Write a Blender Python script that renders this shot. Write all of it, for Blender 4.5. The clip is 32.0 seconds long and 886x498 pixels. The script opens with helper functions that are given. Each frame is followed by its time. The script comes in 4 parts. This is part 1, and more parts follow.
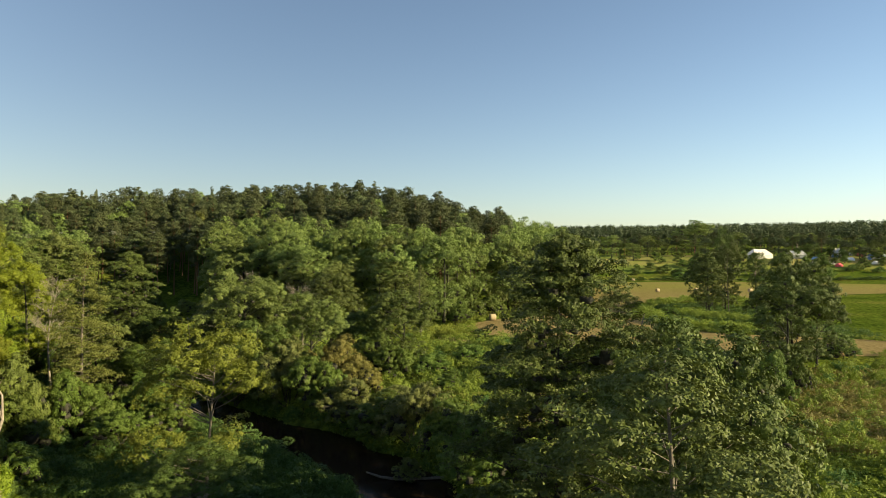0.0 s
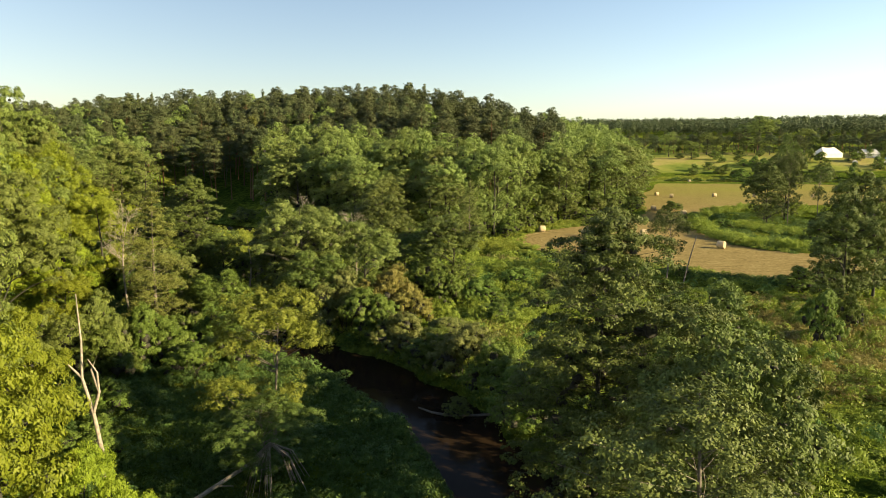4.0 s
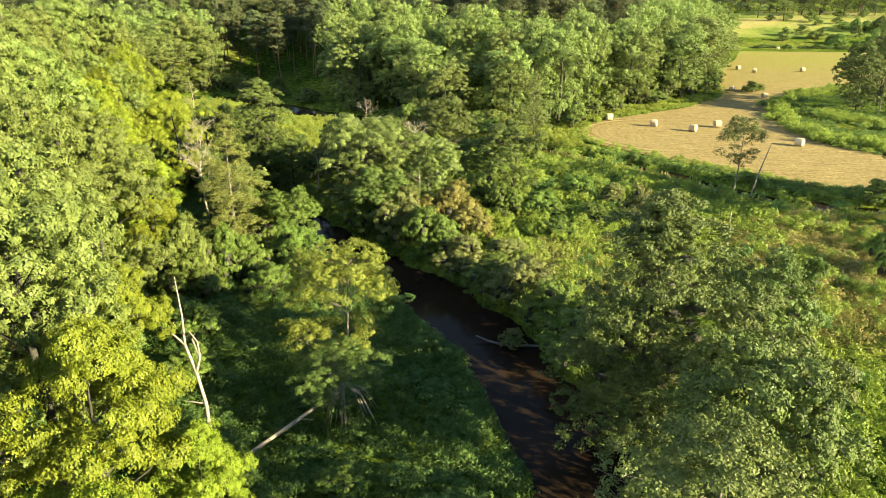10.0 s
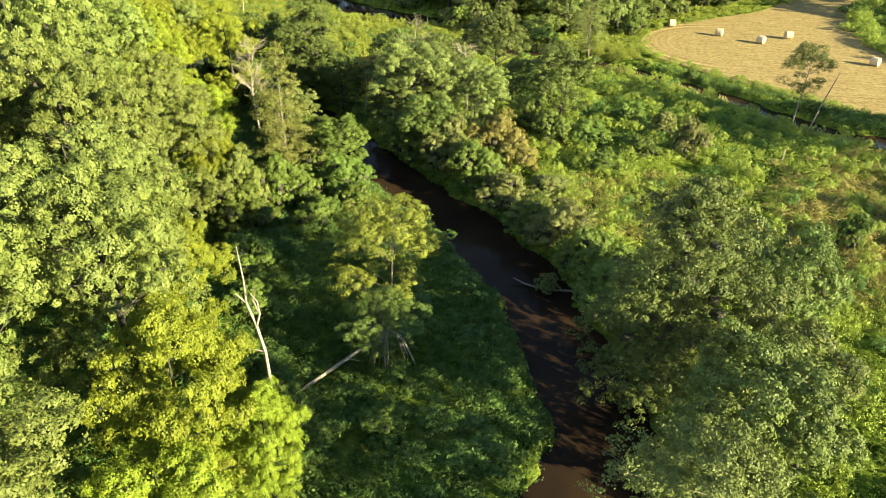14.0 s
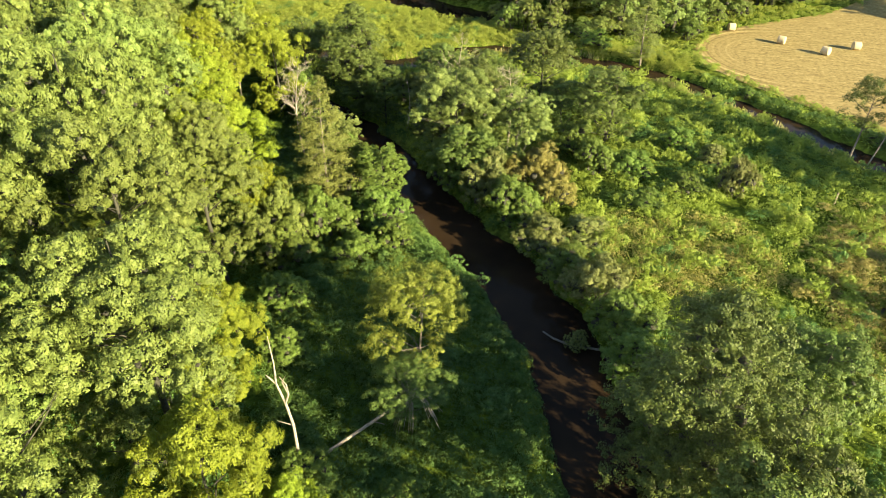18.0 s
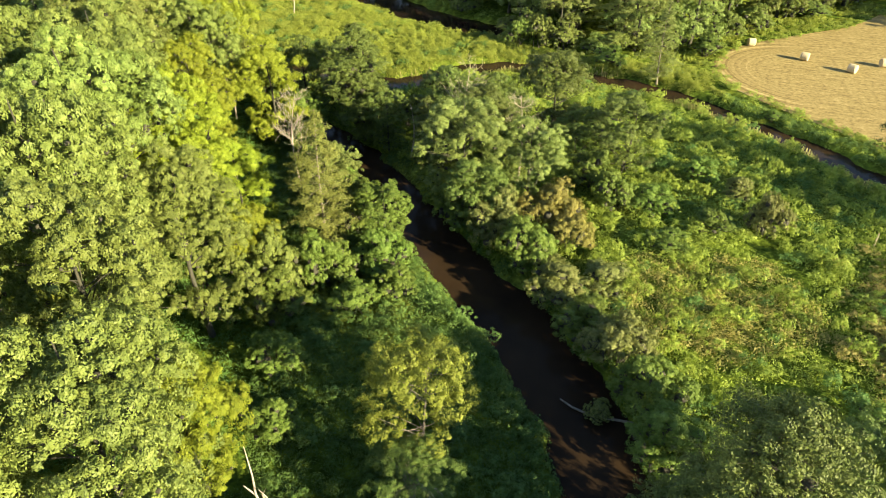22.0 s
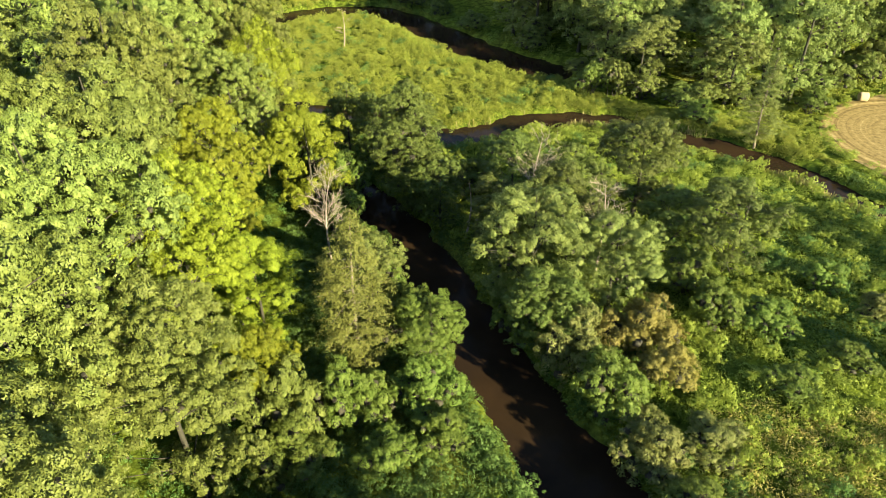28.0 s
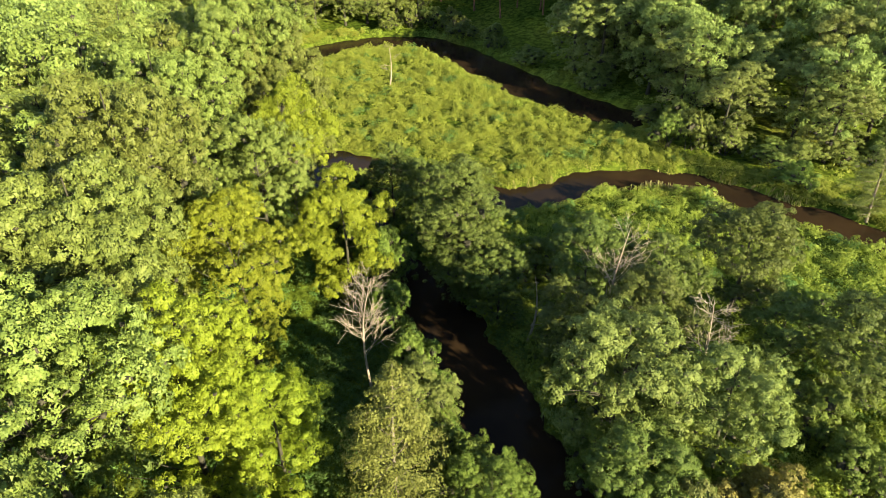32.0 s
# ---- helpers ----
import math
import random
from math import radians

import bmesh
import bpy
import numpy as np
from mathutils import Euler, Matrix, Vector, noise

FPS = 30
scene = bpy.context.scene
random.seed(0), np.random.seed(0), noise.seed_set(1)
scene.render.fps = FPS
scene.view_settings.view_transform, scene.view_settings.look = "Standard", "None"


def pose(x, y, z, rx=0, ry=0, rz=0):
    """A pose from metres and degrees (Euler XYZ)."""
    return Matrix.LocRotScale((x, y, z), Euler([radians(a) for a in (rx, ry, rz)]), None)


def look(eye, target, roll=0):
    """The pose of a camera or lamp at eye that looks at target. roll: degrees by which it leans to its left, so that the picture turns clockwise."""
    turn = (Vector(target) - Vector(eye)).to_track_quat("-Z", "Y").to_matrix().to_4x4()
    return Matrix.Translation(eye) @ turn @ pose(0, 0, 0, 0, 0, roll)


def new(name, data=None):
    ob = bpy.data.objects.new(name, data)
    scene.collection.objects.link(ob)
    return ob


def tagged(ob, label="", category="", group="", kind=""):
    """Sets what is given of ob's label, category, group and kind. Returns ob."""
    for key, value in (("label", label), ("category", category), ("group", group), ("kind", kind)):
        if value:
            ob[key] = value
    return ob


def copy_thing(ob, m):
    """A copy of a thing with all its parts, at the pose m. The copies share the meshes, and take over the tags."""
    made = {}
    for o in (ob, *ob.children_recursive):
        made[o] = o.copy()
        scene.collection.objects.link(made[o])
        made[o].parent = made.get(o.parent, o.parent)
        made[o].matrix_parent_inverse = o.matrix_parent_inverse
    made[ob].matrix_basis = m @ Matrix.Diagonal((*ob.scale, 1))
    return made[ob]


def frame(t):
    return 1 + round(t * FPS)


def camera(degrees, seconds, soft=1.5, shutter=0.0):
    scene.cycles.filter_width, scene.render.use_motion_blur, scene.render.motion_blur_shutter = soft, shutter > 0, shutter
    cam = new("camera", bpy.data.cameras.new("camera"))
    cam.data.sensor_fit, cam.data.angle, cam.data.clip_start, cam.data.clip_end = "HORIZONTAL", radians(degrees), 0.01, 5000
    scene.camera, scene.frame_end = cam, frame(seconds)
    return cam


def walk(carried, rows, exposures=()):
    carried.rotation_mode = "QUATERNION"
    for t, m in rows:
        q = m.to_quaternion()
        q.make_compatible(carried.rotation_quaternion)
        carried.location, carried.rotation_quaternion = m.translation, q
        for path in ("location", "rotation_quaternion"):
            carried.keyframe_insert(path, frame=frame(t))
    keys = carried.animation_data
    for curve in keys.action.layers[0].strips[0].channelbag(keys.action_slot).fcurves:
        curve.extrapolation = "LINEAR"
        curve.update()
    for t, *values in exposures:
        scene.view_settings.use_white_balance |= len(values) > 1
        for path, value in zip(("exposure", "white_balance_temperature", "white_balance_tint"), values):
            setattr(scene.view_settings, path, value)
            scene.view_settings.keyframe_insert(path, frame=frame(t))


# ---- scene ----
cam = camera(69.4, 32.0, soft=0.5)
# seconds, place, then heading to the left of +y, tilt and lean in degrees
PATH = [
    (0, 0.00, -0.00, 14.24, 0.00, 0.56, -0.01),
    (1, -0.09, 0.04, 15.06, 1.27, -1.54, 0.03),
    (2, -0.04, -0.07, 16.08, 2.30, -3.88, 0.02),
    (3, 0.05, -0.35, 17.24, 3.44, -6.65, 0.04),
    (3.5, 0.07, -0.50, 17.83, 3.99, -7.94, 0.05),
    (5.5, -0.09, -0.72, 19.63, 5.75, -11.80, -0.03),
    (6, -0.05, -0.76, 20.17, 6.21, -12.79, -0.06),
    (7, -0.01, -0.79, 21.20, 7.14, -14.82, -0.14),
    (8, 0.02, -0.76, 22.12, 8.08, -16.90, -0.11),
    (9, 0.07, -0.83, 23.15, 9.06, -19.05, -0.10),
    (10, 0.09, -0.77, 24.39, 10.16, -21.46, -0.22),
    (11, 0.12, -0.64, 25.69, 11.34, -24.10, -0.26),
    (12, 0.25, -0.79, 26.84, 12.48, -26.84, -0.13),
    (13, 0.31, -0.83, 28.12, 13.56, -29.39, 0.02),
    (14, 0.33, -0.49, 29.43, 14.73, -31.68, 0.09),
    (14.5, 0.33, -0.20, 30.11, 15.32, -32.66, 0.10),
    (16.5, 0.35, 1.46, 33.40, 17.79, -34.94, 0.20),
    (17, 0.28, 1.98, 34.20, 18.33, -34.95, 0.26),
    (18, 0.02, 3.14, 35.48, 19.23, -34.79, 0.33),
    (19, -0.33, 4.42, 35.97, 19.59, -34.73, 0.24),
    (20, -0.93, 5.98, 35.99, 19.62, -34.67, 0.20),
    (21, -1.54, 7.71, 35.98, 19.65, -34.65, 0.24),
    (22, -2.30, 9.34, 36.03, 19.79, -34.65, 0.15),
    (23, -3.10, 11.39, 36.03, 20.11, -34.57, -0.02),
    (24, -3.82, 13.71, 35.91, 20.60, -34.36, -0.21),
    (25, -4.60, 15.95, 35.86, 21.43, -34.12, -0.27),
    (25.5, -5.09, 17.09, 35.88, 21.92, -34.02, -0.25),
    (27.5, -8.13, 21.61, 36.39, 23.83, -33.68, 0.19),
    (28, -8.96, 22.96, 36.45, 24.55, -33.59, 0.22),
    (29, -10.63, 25.68, 36.65, 26.04, -33.37, 0.14),
    (30, -12.36, 28.19, 36.92, 27.50, -33.04, 0.00),
    (31, -14.18, 30.88, 37.23, 28.40, -32.74, -0.19),
    (32, -16.20, 34.23, 37.43, 28.74, -32.58, -0.53),
]
walk(cam, [(t, pose(x, y, z, 90 + tilt, 0, turn) @ pose(0, 0, 0, 0, 0, lean)) for t, x, y, z, turn, tilt, lean in PATH],
     exposures=[(0, 1.28, 6550, 10), (1.5, 1.44, 6800, 12), (3, 1.62, 6900, 13), (6, 1.78, 6600, 11), (7.5, 1.99, 6450, 10), (9, 2.58, 6350, 8), (13, 2.62, 6350, 8), (20, 2.56, 6400, 9), (26, 2.46, 6400, 9), (32, 2.39, 6400, 9)])

from mathutils import geometry

# ---- world, sun ----
world = bpy.data.worlds.new("world")
scene.world = world
world.use_nodes = True
wn = world.node_tree
sky = wn.nodes.new("ShaderNodeTexSky")
sky.sky_type = "NISHITA"
sky.sun_disc = False
sky.sun_elevation = radians(19)
sky.sun_rotation = radians(251)
sky.air_density, sky.dust_density, sky.ozone_density = 1.0, 0.7, 1.2
wn.nodes["Background"].inputs["Strength"].default_value = 0.063
wn.links.new(sky.outputs[0], wn.nodes["Background"].inputs["Color"])
SUN_DIR = Vector((0.89, -0.31, 0.325)).normalized()
sun_data = bpy.data.lights.new("sun", "SUN")
sun_data.energy, sun_data.angle, sun_data.color = 5.0, radians(0.6), (1.0, 0.83, 0.50)
sun = new("sun", sun_data)
sun.matrix_world = look(SUN_DIR * 300, (0, 0, 0))

RNG = np.random.default_rng(7)


# ---- materials ----
def material(name):
    m = bpy.data.materials.new(name)
    m.use_nodes = True
    return m, m.node_tree.nodes, m.node_tree.links, m.node_tree.nodes["Principled BSDF"]


def ramp(nodes, links, source, stops):
    r = nodes.new("ShaderNodeValToRGB")
    el = r.color_ramp.elements
    while len(el) < len(stops):
        el.new(0.5)
    for e, (at, c) in zip(el, stops):
        e.position, e.color = at, (*c, 1)
    links.new(source, r.inputs[0])
    return r.outputs[0]


def noise_tex(nodes, links, scale, detail=4.0, space="Object", rough=0.55):
    co = nodes.new("ShaderNodeTexCoord")
    n = nodes.new("ShaderNodeTexNoise")
    n.inputs["Scale"].default_value, n.inputs["Detail"].default_value, n.inputs["Roughness"].default_value = scale, detail, rough
    links.new(co.outputs[space], n.inputs["Vector"])
    return n.outputs["Fac"]


def mix(nodes, links, kind, fac, a, b):
    m = nodes.new("ShaderNodeMix")
    m.data_type, m.blend_type = "RGBA", kind
    for sock, v in ((m.inputs["Factor"], fac), (m.inputs["A"], a), (m.inputs["B"], b)):
        if hasattr(v, "is_output"):
            links.new(v, sock)
        elif isinstance(v, tuple):
            sock.default_value = (*v, 1)
        else:
            sock.default_value = v
    return m.outputs["Result"]


def bump(nodes, links, bsdf, height, strength, distance):
    b = nodes.new("ShaderNodeBump")
    b.inputs["Strength"].default_value, b.inputs["Distance"].default_value = strength, distance
    links.new(height, b.inputs["Height"])
    links.new(b.outputs[0], bsdf.inputs["Normal"])


def leaf_material(name, dark, mid, light, translucent=0.35, gloss=0.55, spread=0.3):
    """Leaves: each leaf and each tree a shade of its own, light passing through."""
    m, nodes, links, p = material(name)
    geo = nodes.new("ShaderNodeNewGeometry")
    info = nodes.new("ShaderNodeObjectInfo")
    lo, hi = tuple(0.45 * x + 0.55 * y for x, y in zip(dark, mid)), tuple(0.5 * x + 0.5 * y for x, y in zip(light, mid))
    leaf = ramp(nodes, links, geo.outputs["Random Per Island"], [(0.0, lo), (0.55, mid), (1.0, hi)])
    spray = ramp(nodes, links, noise_tex(nodes, links, 2.3, 2.5), [(0.40, dark), (0.5, mid), (0.60, light)])
    bough = ramp(nodes, links, noise_tex(nodes, links, 0.33, 2.0), [(0.35, tuple(c * (1 - spread) for c in mid)), (0.65, tuple(c * (1 + spread) for c in mid))])
    col = mix(nodes, links, "MIX", 0.28, mix(nodes, links, "MIX", 0.55, leaf, spray), bough)
    hsv = nodes.new("ShaderNodeHueSaturation")
    mr = nodes.new("ShaderNodeMapRange")
    mr.inputs["To Min"].default_value, mr.inputs["To Max"].default_value = 0.483, 0.510
    links.new(info.outputs["Random"], mr.inputs["Value"])
    links.new(mr.outputs[0], hsv.inputs["Hue"])
    mv = nodes.new("ShaderNodeMapRange")
    mv.inputs["To Min"].default_value, mv.inputs["To Max"].default_value = 0.8, 1.2
    links.new(info.outputs["Random"], mv.inputs["Value"])
    links.new(mv.outputs[0], hsv.inputs["Value"])
    links.new(col, hsv.inputs["Color"])
    links.new(hsv.outputs[0], p.inputs["Base Color"])
    p.inputs["Roughness"].default_value = gloss
    p.inputs["Specular IOR Level"].default_value = 0.18
    t = nodes.new("ShaderNodeBsdfTranslucent")
    warm = mix(nodes, links, "MULTIPLY", 1.0, hsv.outputs[0], (1.2, 1.12, 0.75))
    links.new(warm, t.inputs["Color"])
    s = nodes.new("ShaderNodeMixShader")
    s.inputs[0].default_value = translucent
    links.new(p.outputs[0], s.inputs[1])
    links.new(t.outputs[0], s.inputs[2])
    links.new(s.outputs[0], nodes["Material Output"].inputs["Surface"])
    return m


def bark_material(name, dark, light, scale=6.0):
    m, nodes, links, p = material(name)
    f = noise_tex(nodes, links, scale, 6.0)
    links.new(ramp(nodes, links, f, [(0.3, dark), (0.7, light)]), p.inputs["Base Color"])
    p.inputs["Roughness"].default_value = 0.9
    bump(nodes, links, p, f, 0.6, 0.05)
    return m


def plain_material(name, a, b, scale=3.0, rough=0.7, metal=0.0):
    m, nodes, links, p = material(name)
    f = noise_tex(nodes, links, scale, 5.0)
    links.new(ramp(nodes, links, f, [(0.3, a), (0.7, b)]), p.inputs["Base Color"])
    p.inputs["Roughness"].default_value, p.inputs["Metallic"].default_value = rough, metal
    bump(nodes, links, p, f, 0.2, 0.02)
    return m


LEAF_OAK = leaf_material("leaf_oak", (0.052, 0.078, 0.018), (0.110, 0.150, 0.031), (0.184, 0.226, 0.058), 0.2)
# oak leaf again, brighter and bluer: hill sunlight and haze put into the colour
LEAF_OAK_LIT = leaf_material("leaf_oak_lit", (0.058, 0.090, 0.024), (0.134, 0.182, 0.046), (0.212, 0.264, 0.074), 0.22)
LEAF_YOUNG = leaf_material("leaf_young", (0.088, 0.125, 0.012), (0.150, 0.200, 0.016), (0.225, 0.275, 0.030), 0.32)
LEAF_SALLOW = leaf_material("leaf_sallow", (0.074, 0.094, 0.013), (0.126, 0.152, 0.020), (0.188, 0.212, 0.036), 0.2)
LEAF_MAPLE = leaf_material("leaf_maple", (0.090, 0.124, 0.011), (0.152, 0.204, 0.015), (0.225, 0.276, 0.028), 0.28)
LEAF_ALDER = leaf_material("leaf_alder", (0.032, 0.052, 0.012), (0.066, 0.098, 0.019), (0.126, 0.163, 0.038), 0.10)
LEAF_ALDER_LIGHT = leaf_material("leaf_alder_light", (0.055, 0.082, 0.022), (0.116, 0.158, 0.038), (0.194, 0.236, 0.068), 0.2)
LEAF_ALDER_NEAR = leaf_material("leaf_alder_near", (0.036, 0.048, 0.012), (0.074, 0.094, 0.021), (0.132, 0.156, 0.042), 0.12)
LEAF_OLIVE = leaf_material("leaf_olive", (0.070, 0.088, 0.019), (0.118, 0.142, 0.030), (0.182, 0.205, 0.056), 0.2)
LEAF_WILLOW = leaf_material("leaf_willow", (0.065, 0.085, 0.02), (0.12, 0.145, 0.038), (0.21, 0.225, 0.085), 0.2)
LEAF_AMBER = leaf_material("leaf_amber", (0.100, 0.098, 0.026), (0.166, 0.161, 0.038), (0.232, 0.222, 0.062), 0.2)
LEAF_SHRUB = leaf_material("leaf_shrub", (0.042, 0.078, 0.013), (0.088, 0.140, 0.022), (0.165, 0.225, 0.051), 0.2)
LEAF_PINE = leaf_material("leaf_pine", (0.030, 0.043, 0.018), (0.058, 0.076, 0.029), (0.104, 0.120, 0.046), 0.12, 0.55)
LEAF_FAR = leaf_material("leaf_far", (0.036, 0.056, 0.026), (0.056, 0.080, 0.036), (0.085, 0.112, 0.050), 0.15)
HERB = leaf_material("herb", (0.086, 0.128, 0.019), (0.160, 0.210, 0.029), (0.242, 0.286, 0.047), 0.16)
HERB_DEEP = leaf_material("herb_deep", (0.036, 0.080, 0.020), (0.070, 0.136, 0.030), (0.132, 0.205, 0.052), 0.2)
HERB_GOLD = leaf_material("herb_gold", (0.150, 0.145, 0.038), (0.22, 0.205, 0.06), (0.295, 0.268, 0.092), 0.2)
REED = leaf_material("reed", (0.13, 0.13, 0.05), (0.19, 0.18, 0.075), (0.27, 0.24, 0.12), 0.25)
# also colours the lumps inside crowns, dark so their gaps look shaded
BARK_AND_SHADE = bark_material("bark", (0.014, 0.0145, 0.009), (0.040, 0.038, 0.024))
BARK_PINE = bark_material("bark_pine", (0.07, 0.035, 0.02), (0.22, 0.11, 0.06))
BARK_PALE = bark_material("bark_pale", (0.15, 0.13, 0.10), (0.31, 0.27, 0.22))
BARK_GREY = bark_material("bark_grey", (0.075, 0.066, 0.052), (0.18, 0.155, 0.125))


def ground_material():
    m, nodes, links, p = material("meadow_soil")
    big = noise_tex(nodes, links, 0.05, 5.0)
    fine = noise_tex(nodes, links, 2.5, 8.0, rough=0.7)
    tuft = noise_tex(nodes, links, 0.9, 5.0, rough=0.65)
    a = ramp(nodes, links, big, [(0.3, (0.045, 0.078, 0.012)), (0.5, (0.085, 0.122, 0.018)), (0.7, (0.135, 0.15, 0.032))])
    b = mix(nodes, links, "MULTIPLY", 0.85, a, ramp(nodes, links, tuft, [(0.36, (0.3, 0.34, 0.3)), (0.5, (0.9, 0.9, 0.9)), (0.64, (1.7, 1.6, 1.3))]))
    c = mix(nodes, links, "MULTIPLY", 0.7, b, ramp(nodes, links, fine, [(0.25, (0.4, 0.4, 0.4)), (0.75, (1.35, 1.35, 1.2))]))
    links.new(c, p.inputs["Base Color"])
    p.inputs["Roughness"].default_value, p.inputs["Specular IOR Level"].default_value = 0.95, 0.0
    bump(nodes, links, p, mix(nodes, links, "MIX", 0.6, fine, tuft), 1.0, 0.7)
    return m


def field_material():
    m, nodes, links, p = material("mown_hay")
    co = nodes.new("ShaderNodeTexCoord")
    mp = nodes.new("ShaderNodeMapping")
    mp.inputs["Rotation"].default_value = (0, 0, radians(-38))
    links.new(co.outputs["Object"], mp.inputs["Vector"])
    mp.inputs["Scale"].default_value = (0.24, 1.5, 1.0)
    w = nodes.new("ShaderNodeTexNoise")
    w.inputs["Scale"].default_value, w.inputs["Detail"].default_value, w.inputs["Roughness"].default_value = 1.0, 6.0, 0.7
    w.inputs["Distortion"].default_value = 0.4
    links.new(mp.outputs[0], w.inputs["Vector"])
    fine = noise_tex(nodes, links, 1.6, 9.0, rough=0.75)
    big = noise_tex(nodes, links, 0.025, 3.0)
    # headland: swaths follow the rounded end of the field
    away = nodes.new("ShaderNodeVectorMath")
    away.operation = "DISTANCE"
    away.inputs[1].default_value = (20.5, 126.5, 0)
    links.new(co.outputs["Object"], away.inputs[0])
    rings = nodes.new("ShaderNodeTexNoise")
    rings.noise_dimensions = "1D"
    rings.inputs["Scale"].default_value, rings.inputs["Detail"].default_value, rings.inputs["Roughness"].default_value = 0.9, 4.0, 0.65
    links.new(away.outputs["Value"], rings.inputs["W"])
    xyz = nodes.new("ShaderNodeSeparateXYZ")
    links.new(co.outputs["Object"], xyz.inputs[0])
    tip = nodes.new("ShaderNodeMapRange")
    tip.inputs["From Min"].default_value, tip.inputs["From Max"].default_value = 21.0, 14.0
    links.new(xyz.outputs["X"], tip.inputs["Value"])
    out = nodes.new("ShaderNodeMapRange")
    out.inputs["From Min"].default_value, out.inputs["From Max"].default_value = 8.0, 10.5
    links.new(away.outputs["Value"], out.inputs["Value"])
    both = nodes.new("ShaderNodeMath")
    both.operation = "MULTIPLY"
    links.new(tip.outputs[0], both.inputs[0])
    links.new(out.outputs[0], both.inputs[1])
    swath = nodes.new("ShaderNodeMix")
    links.new(both.outputs[0], swath.inputs[0])
    links.new(w.outputs["Fac"], swath.inputs[2])
    links.new(rings.outputs["Fac"], swath.inputs[3])
    a = ramp(nodes, links, swath.outputs[0], [(0.27, (0.130, 0.101, 0.045)), (0.43, (0.196, 0.156, 0.070)), (0.56, (0.232, 0.186, 0.086)), (0.73, (0.305, 0.250, 0.124))])
    green = nodes.new("ShaderNodeMapRange")
    green.inputs["From Min"].default_value, green.inputs["From Max"].default_value, green.inputs["To Max"].default_value = 185.0, 290.0, 0.75
    links.new(xyz.outputs["Y"], green.inputs["Value"])
    tint = mix(nodes, links, "MULTIPLY", 1.0, green.outputs[0], ramp(nodes, links, big, [(0.35, (0.5, 0.5, 0.5)), (0.6, (1, 1, 1))]))
    b = mix(nodes, links, "MIX", tint, a, (0.19, 0.20, 0.045))
    c = mix(nodes, links, "MULTIPLY", 0.8, b, ramp(nodes, links, fine, [(0.36, (0.55, 0.53, 0.45)), (0.64, (1.28, 1.27, 1.2))]))
    links.new(c, p.inputs["Base Color"])
    p.inputs["Roughness"].default_value, p.inputs["Specular IOR Level"].default_value = 0.95, 0.0
    bump(nodes, links, p, fine, 0.7, 0.15)
    return m


def water_material():
    m, nodes, links, p = material("river_water")
    f = noise_tex(nodes, links, 0.12, 4.0)
    links.new(ramp(nodes, links, f, [(0.35, (0.011, 0.008, 0.0055)), (0.65, (0.024, 0.0155, 0.0085))]), p.inputs["Base Color"])
    p.inputs["Roughness"].default_value = 0.12
    p.inputs["Specular IOR Level"].default_value = 0.06
    p.inputs["IOR"].default_value = 1.33
    r = noise_tex(nodes, links, 1.8, 3.0)
    bump(nodes, links, p, r, 0.06, 0.05)
    return m


def pasture_material():
    m, nodes, links, p = material("pasture_grass")
    big = noise_tex(nodes, links, 0.03, 4.0)
    fine = noise_tex(nodes, links, 0.5, 6.0, rough=0.7)
    a = ramp(nodes, links, big, [(0.35, (0.10, 0.14, 0.03)), (0.5, (0.19, 0.21, 0.05)), (0.66, (0.27, 0.235, 0.09))])
    links.new(mix(nodes, links, "MULTIPLY", 0.6, a, ramp(nodes, links, fine, [(0.3, (0.5, 0.55, 0.5)), (0.7, (1.2, 1.2, 1.1))])), p.inputs["Base Color"])
    p.inputs["Roughness"].default_value, p.inputs["Specular IOR Level"].default_value = 0.95, 0.0
    bump(nodes, links, p, fine, 0.8, 0.4)
    return m


GROUND, FIELD, WATER, PASTURE = ground_material(), field_material(), water_material(), pasture_material()
STRAW = plain_material("straw", (0.31, 0.245, 0.135), (0.44, 0.36, 0.22), 9.0, 0.95)
STRAW_END = plain_material("straw_end", (0.27, 0.215, 0.12), (0.40, 0.33, 0.20), 14.0, 0.95)
CANVAS = plain_material("canvas", (0.50, 0.48, 0.43), (0.62, 0.60, 0.55), 0.8, 0.8)
CANVAS_DARK = plain_material("canvas_dark", (0.20, 0.17, 0.13), (0.30, 0.26, 0.20), 1.0, 0.8)
PAINT_WHITE = plain_material("paint_white", (0.66, 0.67, 0.68), (0.74, 0.75, 0.76), 0.6, 0.35)
PAINT_BLUE = plain_material("paint_blue", (0.10, 0.20, 0.36), (0.16, 0.28, 0.45), 0.6, 0.45)
PAINT_RED = plain_material("paint_red", (0.42, 0.05, 0.06), (0.52, 0.08, 0.09), 0.6, 0.5)
DARK_GLASS = plain_material("dark_glass", (0.02, 0.022, 0.025), (0.035, 0.04, 0.045), 1.0, 0.15)
RUBBER = plain_material("rubber", (0.02, 0.02, 0.02), (0.03, 0.03, 0.03), 4.0, 0.9)
WOOD = plain_material("weathered_wood", (0.22, 0.18, 0.13), (0.36, 0.31, 0.24), 8.0, 0.9)


